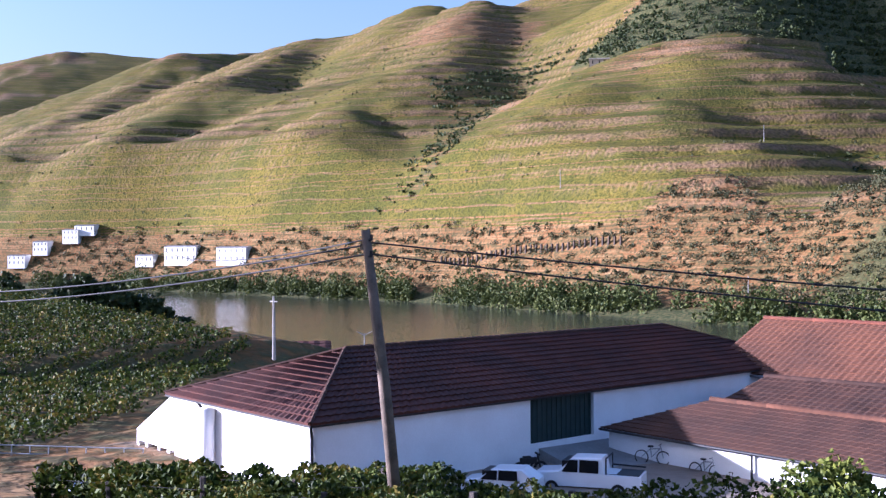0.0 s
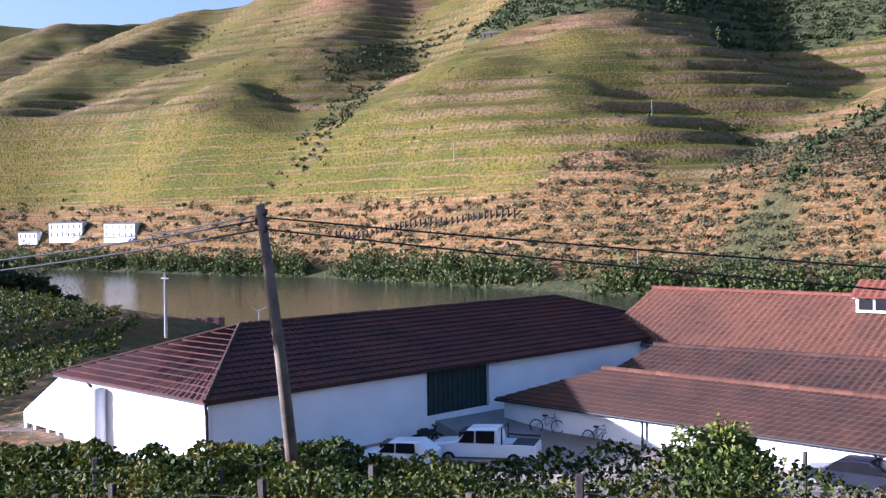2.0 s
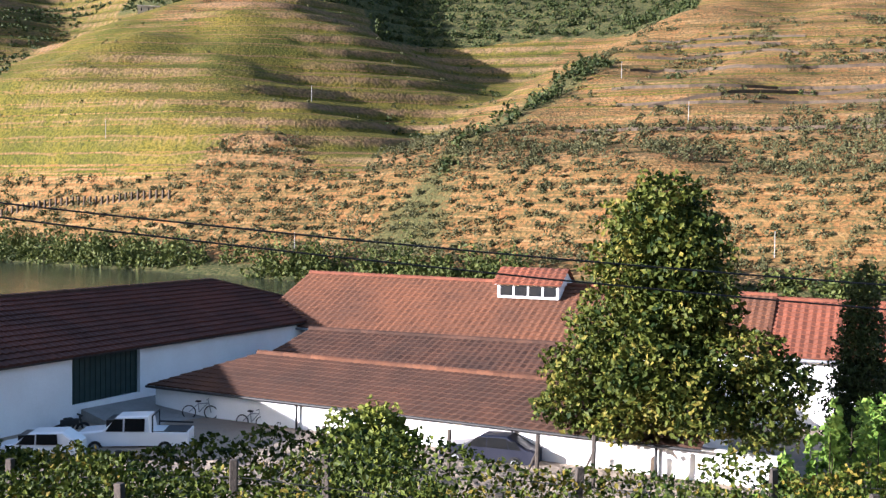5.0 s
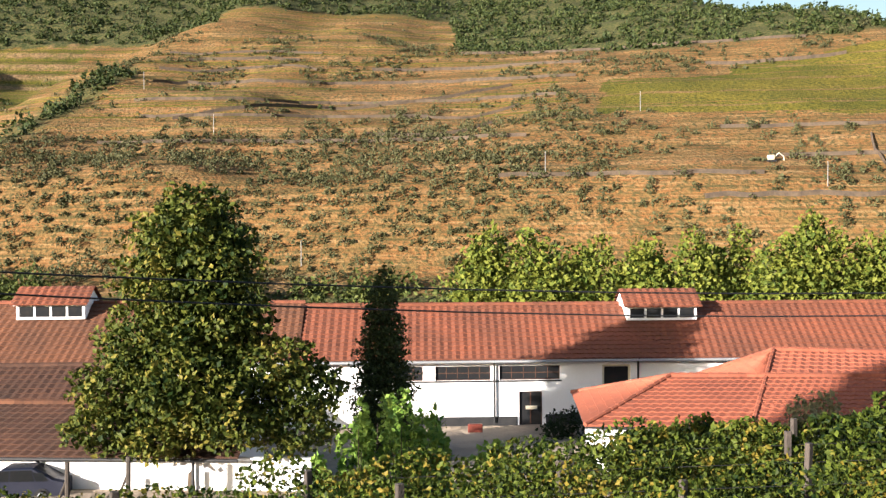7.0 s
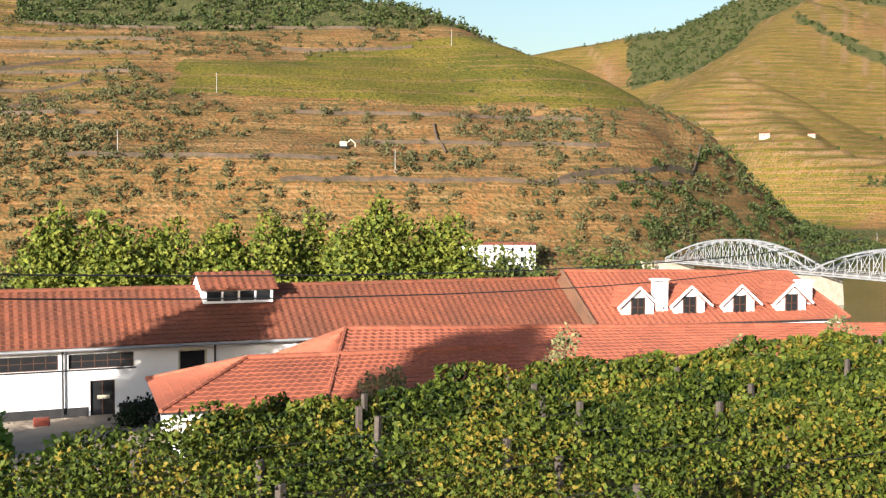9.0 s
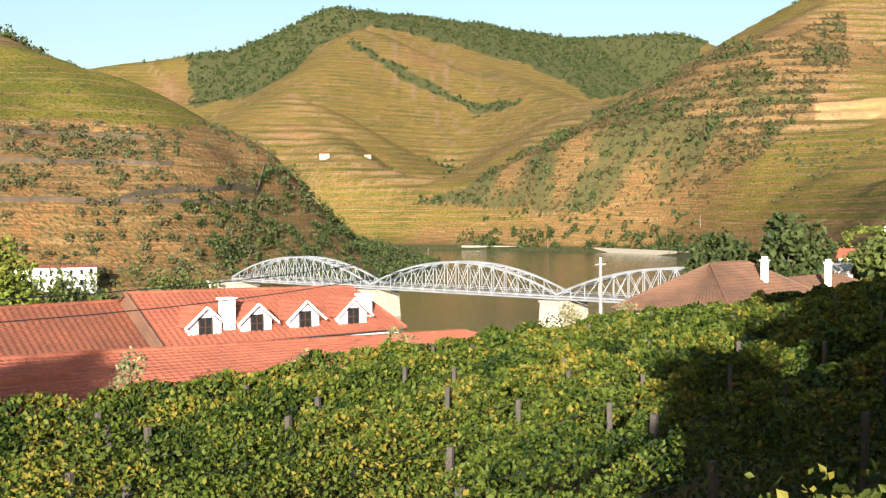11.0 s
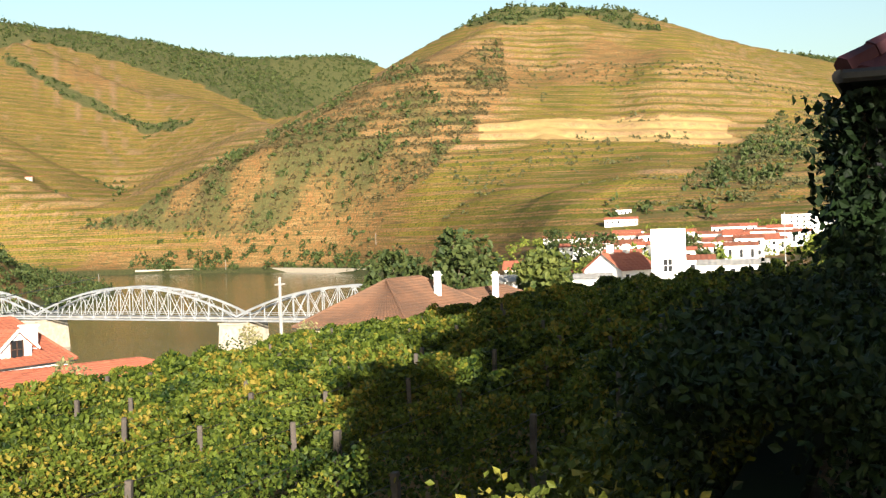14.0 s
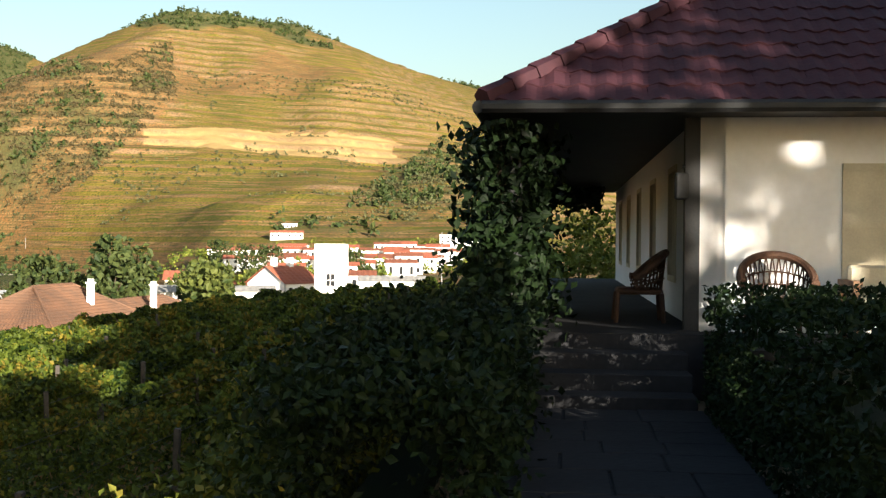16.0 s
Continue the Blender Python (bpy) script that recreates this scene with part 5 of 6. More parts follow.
# sunlit upright shoots
for k, (x, y) in enumerate(((-2.6, 30.6), (-1.4, 31.2), (-0.2, 30.8), (1.0, 31.4), (2.2, 30.8), (3.2, 31.6), (0.4, 32.6), (-0.9, 32.4), (4.4, 31.2))):
    gg = np.random.default_rng(60 + k)
    hh = (3.0, 4.4, 4.6, 4.0, 3.5, 3.2, 4.5, 4.3, 3.0)[k]
    lobes = [(gg.uniform(-0.7, 0.7), gg.uniform(-0.7, 0.7), hh * z, 0.24, 0.24, hh * 0.19) for z in (0.3, 0.45, 0.5, 0.6, 0.68, 0.75, 0.85)] + [(0, 0, hh * 0.28, 0.95, 0.95, hh * 0.26)]
    tree("bright_shrub", (x, y, 22.4), lobes, 1700, 0.17, L_BRIGHT, "sunlit clump of upright light green shoots", "shrub", "shrubs before the hall", trunk=0.05, seed=70 + k)
for x, y, z, h in ((13.4, 38.5, 22.4, 2.6), (15.2, 40.0, 22.0, 3.0), (23.2, 40.5, 22.4, 3.6), (31.0, 40.0, 22.4, 3.0), (36.0, 38.0, 22.6, 3.6), (42.0, 38.5, 22.6, 2.8), (49.0, 38.0, 22.6, 3.9), (54.0, 37.0, 22.8, 3.6)):
    gg = np.random.default_rng(int(x * 7))
    h *= 1.15
    lobes = [(gg.uniform(-0.5, 0.5), gg.uniform(-0.5, 0.5), h * q, 0.55, 0.55, 0.5) for q in (0.4, 0.55, 0.7, 0.85, 0.95)]
    tree("young_olive", (x, y, z), lobes, 520, 0.16, L_REED, "thin pale young olive before the roofs", "tree", "young olives", trunk=0.05, seed=int(x))
# unseen trees behind the path, placed to shade the terrace and the house
# 16 and 17 m ones screen low sky; the last shades the press-house roof
for k, (x, y, h, w, nn) in enumerate(((-6.9, -11.1, 7.6, 4.3, 4200), (-6, -22, 16, 9, 7000), (1, -30, 17, 10, 7000), (-2.5, -13.0, 9.5, 7, 750), (9.5, -9.5, 11.5, 8, 4600), (3.5, -14.5, 12, 8, 12000), (10, -16, 13, 9, 9000), (17, -17, 13, 9, 8000), (0, -20, 13, 9, 2600), (7, -24, 14, 10, 5000), (24, -14, 13, 9, 4000), (-30, 3.5, 18, 8, 9000))):
    gg = np.random.default_rng(40 + k)
    tree("shade_tree", (x, y, land_at(x, y)), random_lobes(h, w, 10, gg, low=0.3), nn, 0.42, L_TREE, "unseen leafy tree placed to cast shade from behind the view", group="shade trees", seed=80 + k, trunk=0.25)


# ---- vineyard ----
def vine_row(y, x0, x1, seed, dens):
    g = np.random.default_rng(seed)
    ob = thing("vine_row", (0, 0, 0), "row of green and yellowing vines on posts", "vines", "vine rows")
    n = int((x1 - x0) * dens)
    x = g.uniform(x0, x1, n)
    top = 1.42 + 0.40 * (fbm(x, x * 0 + y * 7, 1.1, 41, 2) - 0.5) * 2
    u = g.random(n) ** 0.75
    wide = 0.20 * np.sin(np.pi * np.clip(u, 0.08, 0.97)) + 0.07
    yy = y + g.normal(0, 1, n) * wide * 0.75 + 0.15 * np.sin(x * 1.3)
    z = land(x, np.full(n, y)) + 0.25 + u * top
    far = np.clip(np.hypot(x, yy) / 22, 0.6, 1.7)
    v, f = leaves(np.stack([x, yy, z], 1), 0.102 * far, rng=g)
    tagged(array_ob("foliage", v, f, L_VINE, ob), kind="stuff")
    xs = np.arange(x0 + g.uniform(0, 3), x1, 4.2)
    for px in xs:
        zz = land_at(px, y)
        hp = 1.5 + g.uniform(-0.1, 0.2)
        bm = boxes((-0.06, 0.06, -0.05, 0.05, -0.4, hp), bevel=0.012)
        p = part("post", bm, POST, ob)
        p.matrix_basis = pose(px, y - 0.25, zz, g.uniform(-2, 2), g.uniform(-3, 3), g.uniform(0, 40))
    for hz in (0.8, 1.35) if len(xs) > 1 else ():
        bm = bmesh.new()
        tube(bm, [(q, y - 0.2, land_at(q, y) + hz) for q in xs], 0.006, 4)
        part("wire", bm, CABLE, ob)
    return ob


EDGE = lambda x: float(np.interp(x, [-60, -20, -5, 5, 15, 30, 60], [17, 18, 17, 22, 27, 26, 24]))
y, k = 7.4, 0
while y < 27.5:
    xs = [q for q in np.arange(-34, 62, 0.5) if EDGE(q) + 1.0 > y]
    segs = []
    for q in xs:
        if segs and q - segs[-1][1] < 0.6:
            segs[-1][1] = q
        else:
            segs.append([q, q])
    for a, c in segs:
        a = max(a, -30.0 if y > 12 else -18.0)
        if c - a > 3:
            vine_row(y, a, c, 500 + k, 800 if y < 14 else 560)
            k += 1
    y += 2.3


def knoll_rows():
    """Vines on the knoll: rows that run down its near side."""
    for k in range(38):
        g = np.random.default_rng(900 + k)
        ax, ay = -205 + k * 3.3, 67.5
        n = 2300
        t = 56 * g.random(n)
        x, y = ax + 0.46 * t + g.normal(0, 0.2, n), ay - 0.89 * t + g.normal(0, 0.2, n)
        k2 = x + 0.87 * (y - 27) < -60
        x, y = x[k2], y[k2]
        if len(x) < 50:
            continue
        ob = thing("vine_row", (0, 0, 0), "row of dark green vines down a knoll", "vines", "knoll vine rows")
        z = land(x, y) + 0.15 + 1.15 * g.random(len(x)) ** 0.8 * (0.85 + 0.3 * fbm(x, y, 2.0, 43, 2))
        v, f = leaves(np.stack([x, y, z], 1), 0.27, rng=g)
        tagged(array_ob("foliage", v, f, L_VINE, ob), kind="stuff")


knoll_rows()


# ---- poles and wires ----
def wire(name, a, b, sag, r, label):
    a, b = Vector(a), Vector(b)
    pts = [a.lerp(b, i / 16) - Vector((0, 0, sag * 4 * (i / 16) * (1 - i / 16))) for i in range(17)]
    return tagged(mesh_ob(name, tube(bmesh.new(), pts, r, 5), CABLE), label, "cable")


pole = thing("utility_pole", (-17.7, 16.3, 25.0), "leaning weathered wooden utility pole", "pole")
part("pole_shaft", tube(bmesh.new(), [(0.22, 0.1, 0), (-0.1, -0.1, 4.0), (-0.32, -0.43, 7.42)], (0.15, 0.13, 0.095), 10), WOOD_POLE, pole, smooth=True)
for z, s in ((7.2, 0.16), (7.0, -0.16), (6.85, 0.14)):
    part("insulator", tube(bmesh.new(), [(-0.3 + s * 0.6, -0.42, z), (-0.3 + s, -0.42, z), (-0.3 + s, -0.42, z + 0.12)], 0.035, 6), CABLE, pole)
wire("overhead_cable", (-17.95, 15.9, 32.1), (-57.0, 18.0, 30.2), 0.5, 0.022, "slack overhead power cable")
wire("overhead_cable", (-17.95, 15.9, 31.9), (-57.0, 18.0, 29.7), 0.5, 0.022, "slack overhead power cable")
wire("overhead_cable", (-18.1, 15.9, 32.2), (-75.0, 45.0, 32.0), 0.6, 0.018, "slack overhead power cable")
wire("overhead_cable", (-18.0, 15.9, 32.15), (44.0, 44.5, 30.2), 1.3, 0.02, "long overhead power cable")
wire("overhead_cable", (-18.0, 15.9, 31.9), (44.0, 44.5, 29.4), 1.4, 0.02, "long overhead power cable")
for x, y, z, h in ((56.4, 41.4, 21.5, 8.1), (257, 48, 20, 14.5), (-78, 57.5, 23.5, 4.5)):
    p = thing("concrete_pole", (x, y, z), "plain grey utility pole", "pole", "far poles")
    part("pole_shaft", tube(bmesh.new(), [(0, 0, -1), (0, 0, h)], (0.16, 0.09), 8), CONCRETE, p)
    part("crossarm", boxes((-0.5, 0.5, -0.05, 0.05, h - 0.5, h - 0.4)), CONCRETE, p)
for x, y in ((-420, 520), (-330, 600), (-95, 560), (-150, 650), (120, 560), (285, 640), (60, 470), (-40, 430), (170, 440), (-250, 440), (700, 700), (870, 700), (860, 520)):
    p = thing("far_pole", (x, y, land_at(x, y)), "thin pole on the slope across the river", "pole", "slope poles")
    part("pole_shaft", tube(bmesh.new(), [(0, 0, -1), (0, 0, 10)], (0.22, 0.15), 6), CONCRETE, p)
lamp = thing("street_lamp", (-84, 73, 20), "twin-armed street lamp beyond the warehouse", "lamp")
part("lamp_post", tube(bmesh.new(), [(0, 0, 0), (0, 0, 3.6)], 0.06, 6), STEEL, lamp)
for s in (-1, 1):
    part("lamp_arm", tube(bmesh.new(), [(0, 0, 3.4), (s * 0.6, 0.5 * s, 3.8)], 0.05, 5), STEEL, lamp)


# ---- yard ----
bm = bmesh.new()
vs = [bm.verts.new(p) for p in ((-37.1, 43.6, 21.95), (-37.1, 50.6, 21.95), (-29.0, 46.8, 21.1), (-26.5, 45.0, 20.9), (-29.5, 41.0, 20.9), (-37.1, 43.6, 20.0), (-29.5, 41.0, 20.0))]
bm.faces.new((vs[0], vs[4], vs[3], vs[2], vs[1])), bm.faces.new((vs[5], vs[6], vs[4], vs[0]))
bmesh.ops.recalc_face_normals(bm, faces=bm.faces[:])
tagged(mesh_ob("loading_ramp", bm, CONCRETE), "concrete ramp up to the warehouse door", "ramp", kind="structure")


def car_body(bm, prof, half, inset=0.12):
    """A car shell from its side outline (x, z), tucked in above the waist."""
    n = len(prof)
    rings = []
    for s in (-1, -0.8, 0.8, 1):
        ring = []
        for x, z in prof:
            tuck = inset * max(0.0, z - 0.85) * 2
            yv = s * (half - tuck)
            zz = z if abs(s) < 1 else z - 0.05 * (z > 0.5)
            ring.append(bm.verts.new((x * (1 if abs(s) < 1 else 0.985), yv, zz)))
        rings.append(ring)
    for a, b in zip(rings, rings[1:]):
        for i in range(n):
            bm.faces.new((a[i], a[(i + 1) % n], b[(i + 1) % n], b[i]))
    bm.faces.new(rings[0]), bm.faces.new(rings[-1][::-1])
    bmesh.ops.recalc_face_normals(bm, faces=bm.faces[:])
    return bm


PAINT_WHITE = mat("white_car_paint", (0.80, 0.81, 0.82), (0.74, 0.75, 0.76), 1, 0.25, 0, spec=0.5)
PAINT_DARK = mat("dark_blue_car_paint", (0.012, 0.014, 0.026), (0.02, 0.022, 0.034), 1, 0.35, 0, spec=0.2)
RUBBER = mat("rubber", (0.02, 0.02, 0.02), None, 5, 0.8, 0.2)


def vehicle(name, at, turn, prof, glass, half, paint, label, wheels, kind="car"):
    c = thing(name, at, label, kind, turn=turn)
    part("body", car_body(bmesh.new(), prof, half), paint, c)
    for x0, x1, z0, z1, lean0, lean1 in glass:
        for s in (-1, 1):
            bm = bmesh.new()
            yv = s * (half - 0.11)
            q = [bm.verts.new(p) for p in ((x0, s * (half - 0.015), z0), (x1, s * (half - 0.015), z0), (x1 + lean1, yv + s * 0.01, z1), (x0 + lean0, yv + s * 0.01, z1))]
            bm.faces.new(q if s < 0 else q[::-1])
            bmesh.ops.solidify(bm, geom=bm.faces[:], thickness=0.01)
            part("side_window", bm, GLASS_DARK, c)
    for x in wheels:
        for s in (-1, 1):
            w = part("wheel", tube(bmesh.new(), [(x, s * (half - 0.2), 0.32), (x, s * (half + 0.01), 0.32)], 0.32, 16), RUBBER, c)
            part("rim", tube(bmesh.new(), [(x, s * (half - 0.02), 0.32), (x, s * (half + 0.02), 0.32)], 0.19, 12), STEEL, w)
    return c


SEDAN = [(-2.15, 0.3), (2.1, 0.3), (2.15, 0.62), (1.95, 0.80), (1.0, 0.95), (0.30, 1.38), (-0.9, 1.42), (-1.75, 1.0), (-2.15, 0.92)]
v = vehicle("parked_car", (-15.6, 44.6, 20.95), 180, SEDAN, [(0.85, 0.0, 0.92, 1.32, -0.42, 0), (-0.06, -1.0, 0.92, 1.34, 0, 0.15), (-1.06, -1.55, 0.92, 1.25, 0.15, 0.25)], 0.86, PAINT_DARK, "dark blue saloon car parked by the long shed", (1.35, -1.3))
v = vehicle("small_car", (-33.0, 36.8, 20.95), 205, [(-1.8, 0.3), (1.75, 0.3), (1.8, 0.65), (1.6, 0.82), (0.85, 0.95), (0.25, 1.38), (-1.1, 1.42), (-1.75, 0.95)], [(0.75, 0.0, 0.92, 1.32, -0.4, 0), (-0.06, -0.95, 0.92, 1.34, 0, 0.05)], 0.8, PAINT_WHITE, "small white hatchback parked by the warehouse wall", (1.15, -1.15))
part("windscreen", boxes((0.32, 0.72, -0.6, 0.6, 1.06, 1.28)), GLASS_DARK, v)
vehicle("small_car", (-46.5, 24.0, 20.5), 150, [(-1.8, 0.3), (1.75, 0.3), (1.8, 0.65), (1.6, 0.82), (0.85, 0.95), (0.25, 1.38), (-1.1, 1.42), (-1.75, 0.95)], [(0.75, 0.0, 0.92, 1.32, -0.4, 0), (-0.06, -0.95, 0.92, 1.34, 0, 0.05)], 0.8, PAINT_WHITE, "white hatchback parked on the lane behind the vines", (1.15, -1.15))
v = vehicle("pickup_truck", (-30.8, 40.2, 20.95), 205, [(-2.5, 0.45), (2.4, 0.4), (2.45, 0.8), (2.25, 0.98), (1.2, 1.08), (0.62, 1.66), (-0.75, 1.70), (-0.85, 1.05), (-2.5, 1.02)], [(1.05, 0.32, 1.05, 1.58, -0.35, 0), (0.24, -0.62, 1.05, 1.6, 0, 0)], 0.86, PAINT_WHITE, "white crew-cab pickup truck parked by the ramp", (1.5, -1.5), "pickup")
part("load_bay", boxes((-2.42, -0.95, -0.72, 0.72, 0.98, 1.04)), BLACK, v)
part("rack", tube(tube(bmesh.new(), [(-0.95, -0.75, 1.0), (-0.95, -0.75, 1.72), (-0.95, 0.75, 1.72), (-0.95, 0.75, 1.0)], 0.04, 6), [(-0.95, -0.8, 1.2), (-2.45, -0.8, 1.15)], 0.04, 6), BLACK, v)
part("windscreen", boxes((0.70, 1.06, -0.65, 0.65, 1.2, 1.52)), GLASS_DARK, v)


def bicycle(name, at, turn, label, heavy=False):
    b = thing(name, at, label, "motorbike" if heavy else "bicycle", turn=turn)
    r = 0.3 if heavy else 0.33
    for x in (-0.55, 0.55):
        pts = [(x + r * math.cos(a), 0, r + r * math.sin(a)) for a in np.linspace(0, 2 * math.pi, 17)]
        part("wheel", tube(bmesh.new(), pts, 0.07 if heavy else 0.03, 5), RUBBER, b)
    fr = bmesh.new()
    for p, q in (((-0.55, 0, r), (-0.1, 0, 0.75)), ((-0.1, 0, 0.75), (0.4, 0, 0.8)), ((0.4, 0, 0.95), (0.55, 0, r)), ((-0.05, 0, 0.35), (0.4, 0, 0.8)), ((-0.05, 0, 0.35), (-0.1, 0, 0.85)), ((0.4, -0.28, 1.0), (0.4, 0.28, 1.0))):
        tube(fr, [p, q], 0.05 if heavy else 0.025, 6)
    if heavy:
        box(fr, -0.5, 0.35, -0.12, 0.12, 0.55, 0.85, 0.04)
    part("frame", fr, BLACK if heavy else STEEL, b)
    part("seat", boxes((-0.35 if heavy else -0.22, 0.05, -0.1, 0.1, 0.84, 0.92), bevel=0.02), BLACK, b)


bicycle("motorbike", (-35.3, 41.4, 20.95), 60, "dark motorbike leaning by the ramp", True)
bicycle("bicycle", (-31.6, 47.6 - 1.2, 21.25), 20, "old bicycle leaning on the shed wall")
bicycle("bicycle", (-28.6, 46.4, 21.0), 0, "grey bicycle by the shed wall")
tagged(mesh_ob("red_box", boxes((3.3, 4.1, 60.0, 60.25, 19.7, 20.85), bevel=0.03), RED_BOX), "small red box on the low wall", "box")
tagged(mesh_ob("low_stone_wall", boxes((-3, 10.5, 59.9, 60.3, 19.0, 19.7)), PLASTER_OLD), "low pale wall along the hall's forecourt", "wall", kind="structure")
fence = thing("rail_fence", (0, 0, 0), "pale metal pipe railing along the lane", "fence")
for k in range(9):
    x, y = -60 + 0.9 * k, 25.5 + 0.62 * k
    part("post", tube(bmesh.new(), [(x, y, 19.5), (x, y, 21.5)], 0.04, 6), STEEL, fence)
for z in (20.6, 21.05, 21.5):
    part("rail", tube(bmesh.new(), [(-60.5, 25.2, z), (-52.8, 30.5, z)], 0.04, 6), STEEL, fence)
for x, y in ((-12.4, 40.6), (-15.8, 40.0), (-10.4, 41.4), (-20.5, 38.5)):
    p = thing("fence_post", (x, y, 21.2), "short wooden post at the vineyard's edge", "post", "yard posts")
    part("shaft", tube(bmesh.new(), [(0, 0, -0.6), (0.05, 0, 2.1)], 0.09, 7), POST, p)
    part("brace", tube(bmesh.new(), [(-0.7, 0, -0.2), (0, 0, 1.4)], 0.05, 6), POST, p)
for x in (8.9, 10.5, 11.8, 13.5, 16.5, 19.5, 22.5, 26.0, 30.0):
    gg = np.random.default_rng(int(x * 9))
    tree("wall_bush", (x, 41.0, land_at(x, 41.0)), random_lobes(3.1, 4.0, 8, gg, low=0.03), 2800, 0.2, L_VINE, "leafy bush below the press house wall", "bush", "wall bushes", seed=int(x * 3), trunk=0.06)


# ---- walls and works on the slope across the river ----
def dry_wall(pts, high, label="dark dry-stone terrace wall on the slope"):
    """A terrace wall that follows the ground between the points."""
    bm = bmesh.new()
    line = []
    for (xa, ya), (xb, yb) in zip(pts, pts[1:]):
        n = max(2, int(math.hypot(xb - xa, yb - ya) / 6))
        line += [(xa + (xb - xa) * i / n, ya + (yb - ya) * i / n) for i in range(n)]
    line.append(pts[-1])
    last = None
    for x, y in line:
        z = land_at(x, y)
        ring = [bm.verts.new(p) for p in ((x, y - 0.8, z - 2.5), (x, y - 0.6, z + high), (x, y + 1.2, z + high), (x, y + 1.2, z - 2.5))]
        if last:
            for i in range(4):
                bm.faces.new((last[i], last[(i + 1) % 4], ring[(i + 1) % 4], ring[i]))
        last = ring
    bmesh.ops.recalc_face_normals(bm, faces=bm.faces[:])
    tagged(mesh_ob("terrace_wall", bm, WALL_STONE), label, "wall", kind="structure")


WALL_STONE = mat("schist", (0.10, 0.074, 0.050), (0.055, 0.044, 0.033), 0.3, 0.95, 0.7, fine=1.5)
def contour(height, x0, x1, y0):
    """Places along a slope that lie at one height, going up from y0."""
    xs = np.arange(x0, x1, 9.0)
    ys = np.arange(y0, y0 + 650, 2.0)
    gx, gy = np.meshgrid(xs, ys, indexing="ij")
    over = land(gx, gy, False) > height
    at = over.argmax(1)
    run, out = [], []
    for x, k, ok in zip(xs, at, over.any(1)):
        y = float(ys[k])
        if ok and k and (not run or abs(y - run[-1][1]) < 26):
            run.append((float(x), y))
        else:
            out.append(run)
            run = []
    out.append(run)
    return [r for r in out if len(r) > 3]


for height, x0, x1 in ((40, 120, 330), (50, 40, 150), (58, 160, 290), (70, -150, 60), (74, 150, 300), (88, -140, 20), (100, -150, 90), (116, -150, 110), (128, -20, 120), (146, 40, 260), (138, -140, -60)):
    for run in contour(height, x0, x1, 380):
        dry_wall(run, 1.5)
dry_wall([(-121, 588), (-85, 600), (-49, 635), (2, 640), (28, 646), (64, 656)], 1.6)
dry_wall([(-153, 705), (-106, 719), (-55, 712)], 1.2)
dry_wall([(-155, 748), (-100, 750), (-54, 747)], 1.2)
dry_wall([(183, 668), (236, 652), (262, 650)], 1.8)
dry_wall([(239, 427), (301, 446), (345, 470), (372, 500)], 2.2, "dark retaining wall beside the hillside road")
dry_wall([(209, 490), (203, 472), (202, 460)], 1.5)
dry_wall([(-20, 560), (10, 552), (45, 560)], 1.5)
dry_wall([(-10, 600), (30, 596), (62, 600)], 1.3)
bm = bmesh.new()
for k in range(36):
    x, y = -501 + 149 * k / 35, 500 - 13 * k / 35
    z = land_at(x, y)
    tube(bm, [(x, y, z - 1), (x, y, z + 4)], (0.9, 0.7), 5)
tagged(mesh_ob("post_row", bm, WALL_STONE), "row of dark posts at the foot of the terraces", "fence", kind="stuff")
dg = thing("digger", (157, 470, land_at(157, 470)), "small pale excavator on a bare cutting", "excavator")
part("cab", boxes((-1.5, 1.2, -1.2, 1.2, 0.9, 3.0), bevel=0.2), PALE_WOOD, dg)
part("tracks", boxes((-2.2, 2.2, -1.4, -0.8, 0, 0.9), (-2.2, 2.2, 0.8, 1.4, 0, 0.9), bevel=0.2), BLACK, dg)
part("boom", tube(bmesh.new(), [(1.0, 0, 1.6), (3.4, 0, 4.0), (5.4, 0, 2.4), (5.6, 0, 0.8)], (0.3, 0.28, 0.22, 0.3), 5), PALE_WOOD, dg)

# gardens and lanes between the town houses
gx, gy = spots(1500, 230, 640, 60, 260, lambda x, y, z, g: (z > 12) & (fbm(x, y, 30, 51) > 0.45) & (river_gap(x, y) > 12), 61)
scatter("town_gardens", gx[:420], gy[:420], 5.5, 6.5, 34, 1.1, L_POPLAR, "garden trees and shrubs between the town houses", "trees", seed=62)
house_row([(x, y, land_at(x, y) - 0.3, w, 8, h, 14, fl, b) for x, y, w, h, fl, b in ((330, 92, 11, 4.2, 1, 3), (352, 118, 12, 5.0, 2, 4), (380, 100, 10, 4.4, 1, 3), (405, 125, 13, 5.2, 2, 4), (372, 148, 12, 4.6, 1, 3), (448, 92, 12, 5.6, 2, 4), (480, 110, 11, 5.0, 2, 3), (300, 128, 12, 4.4, 1, 3), (420, 160, 13, 5.0, 2, 4), (460, 135, 10, 4.4, 1, 3), (500, 165, 13, 5.0, 2, 4), (545, 180, 14, 5.4, 2, 4), (270, 95, 11, 3.8, 1, 3))], label="white town house with a red tiled roof")

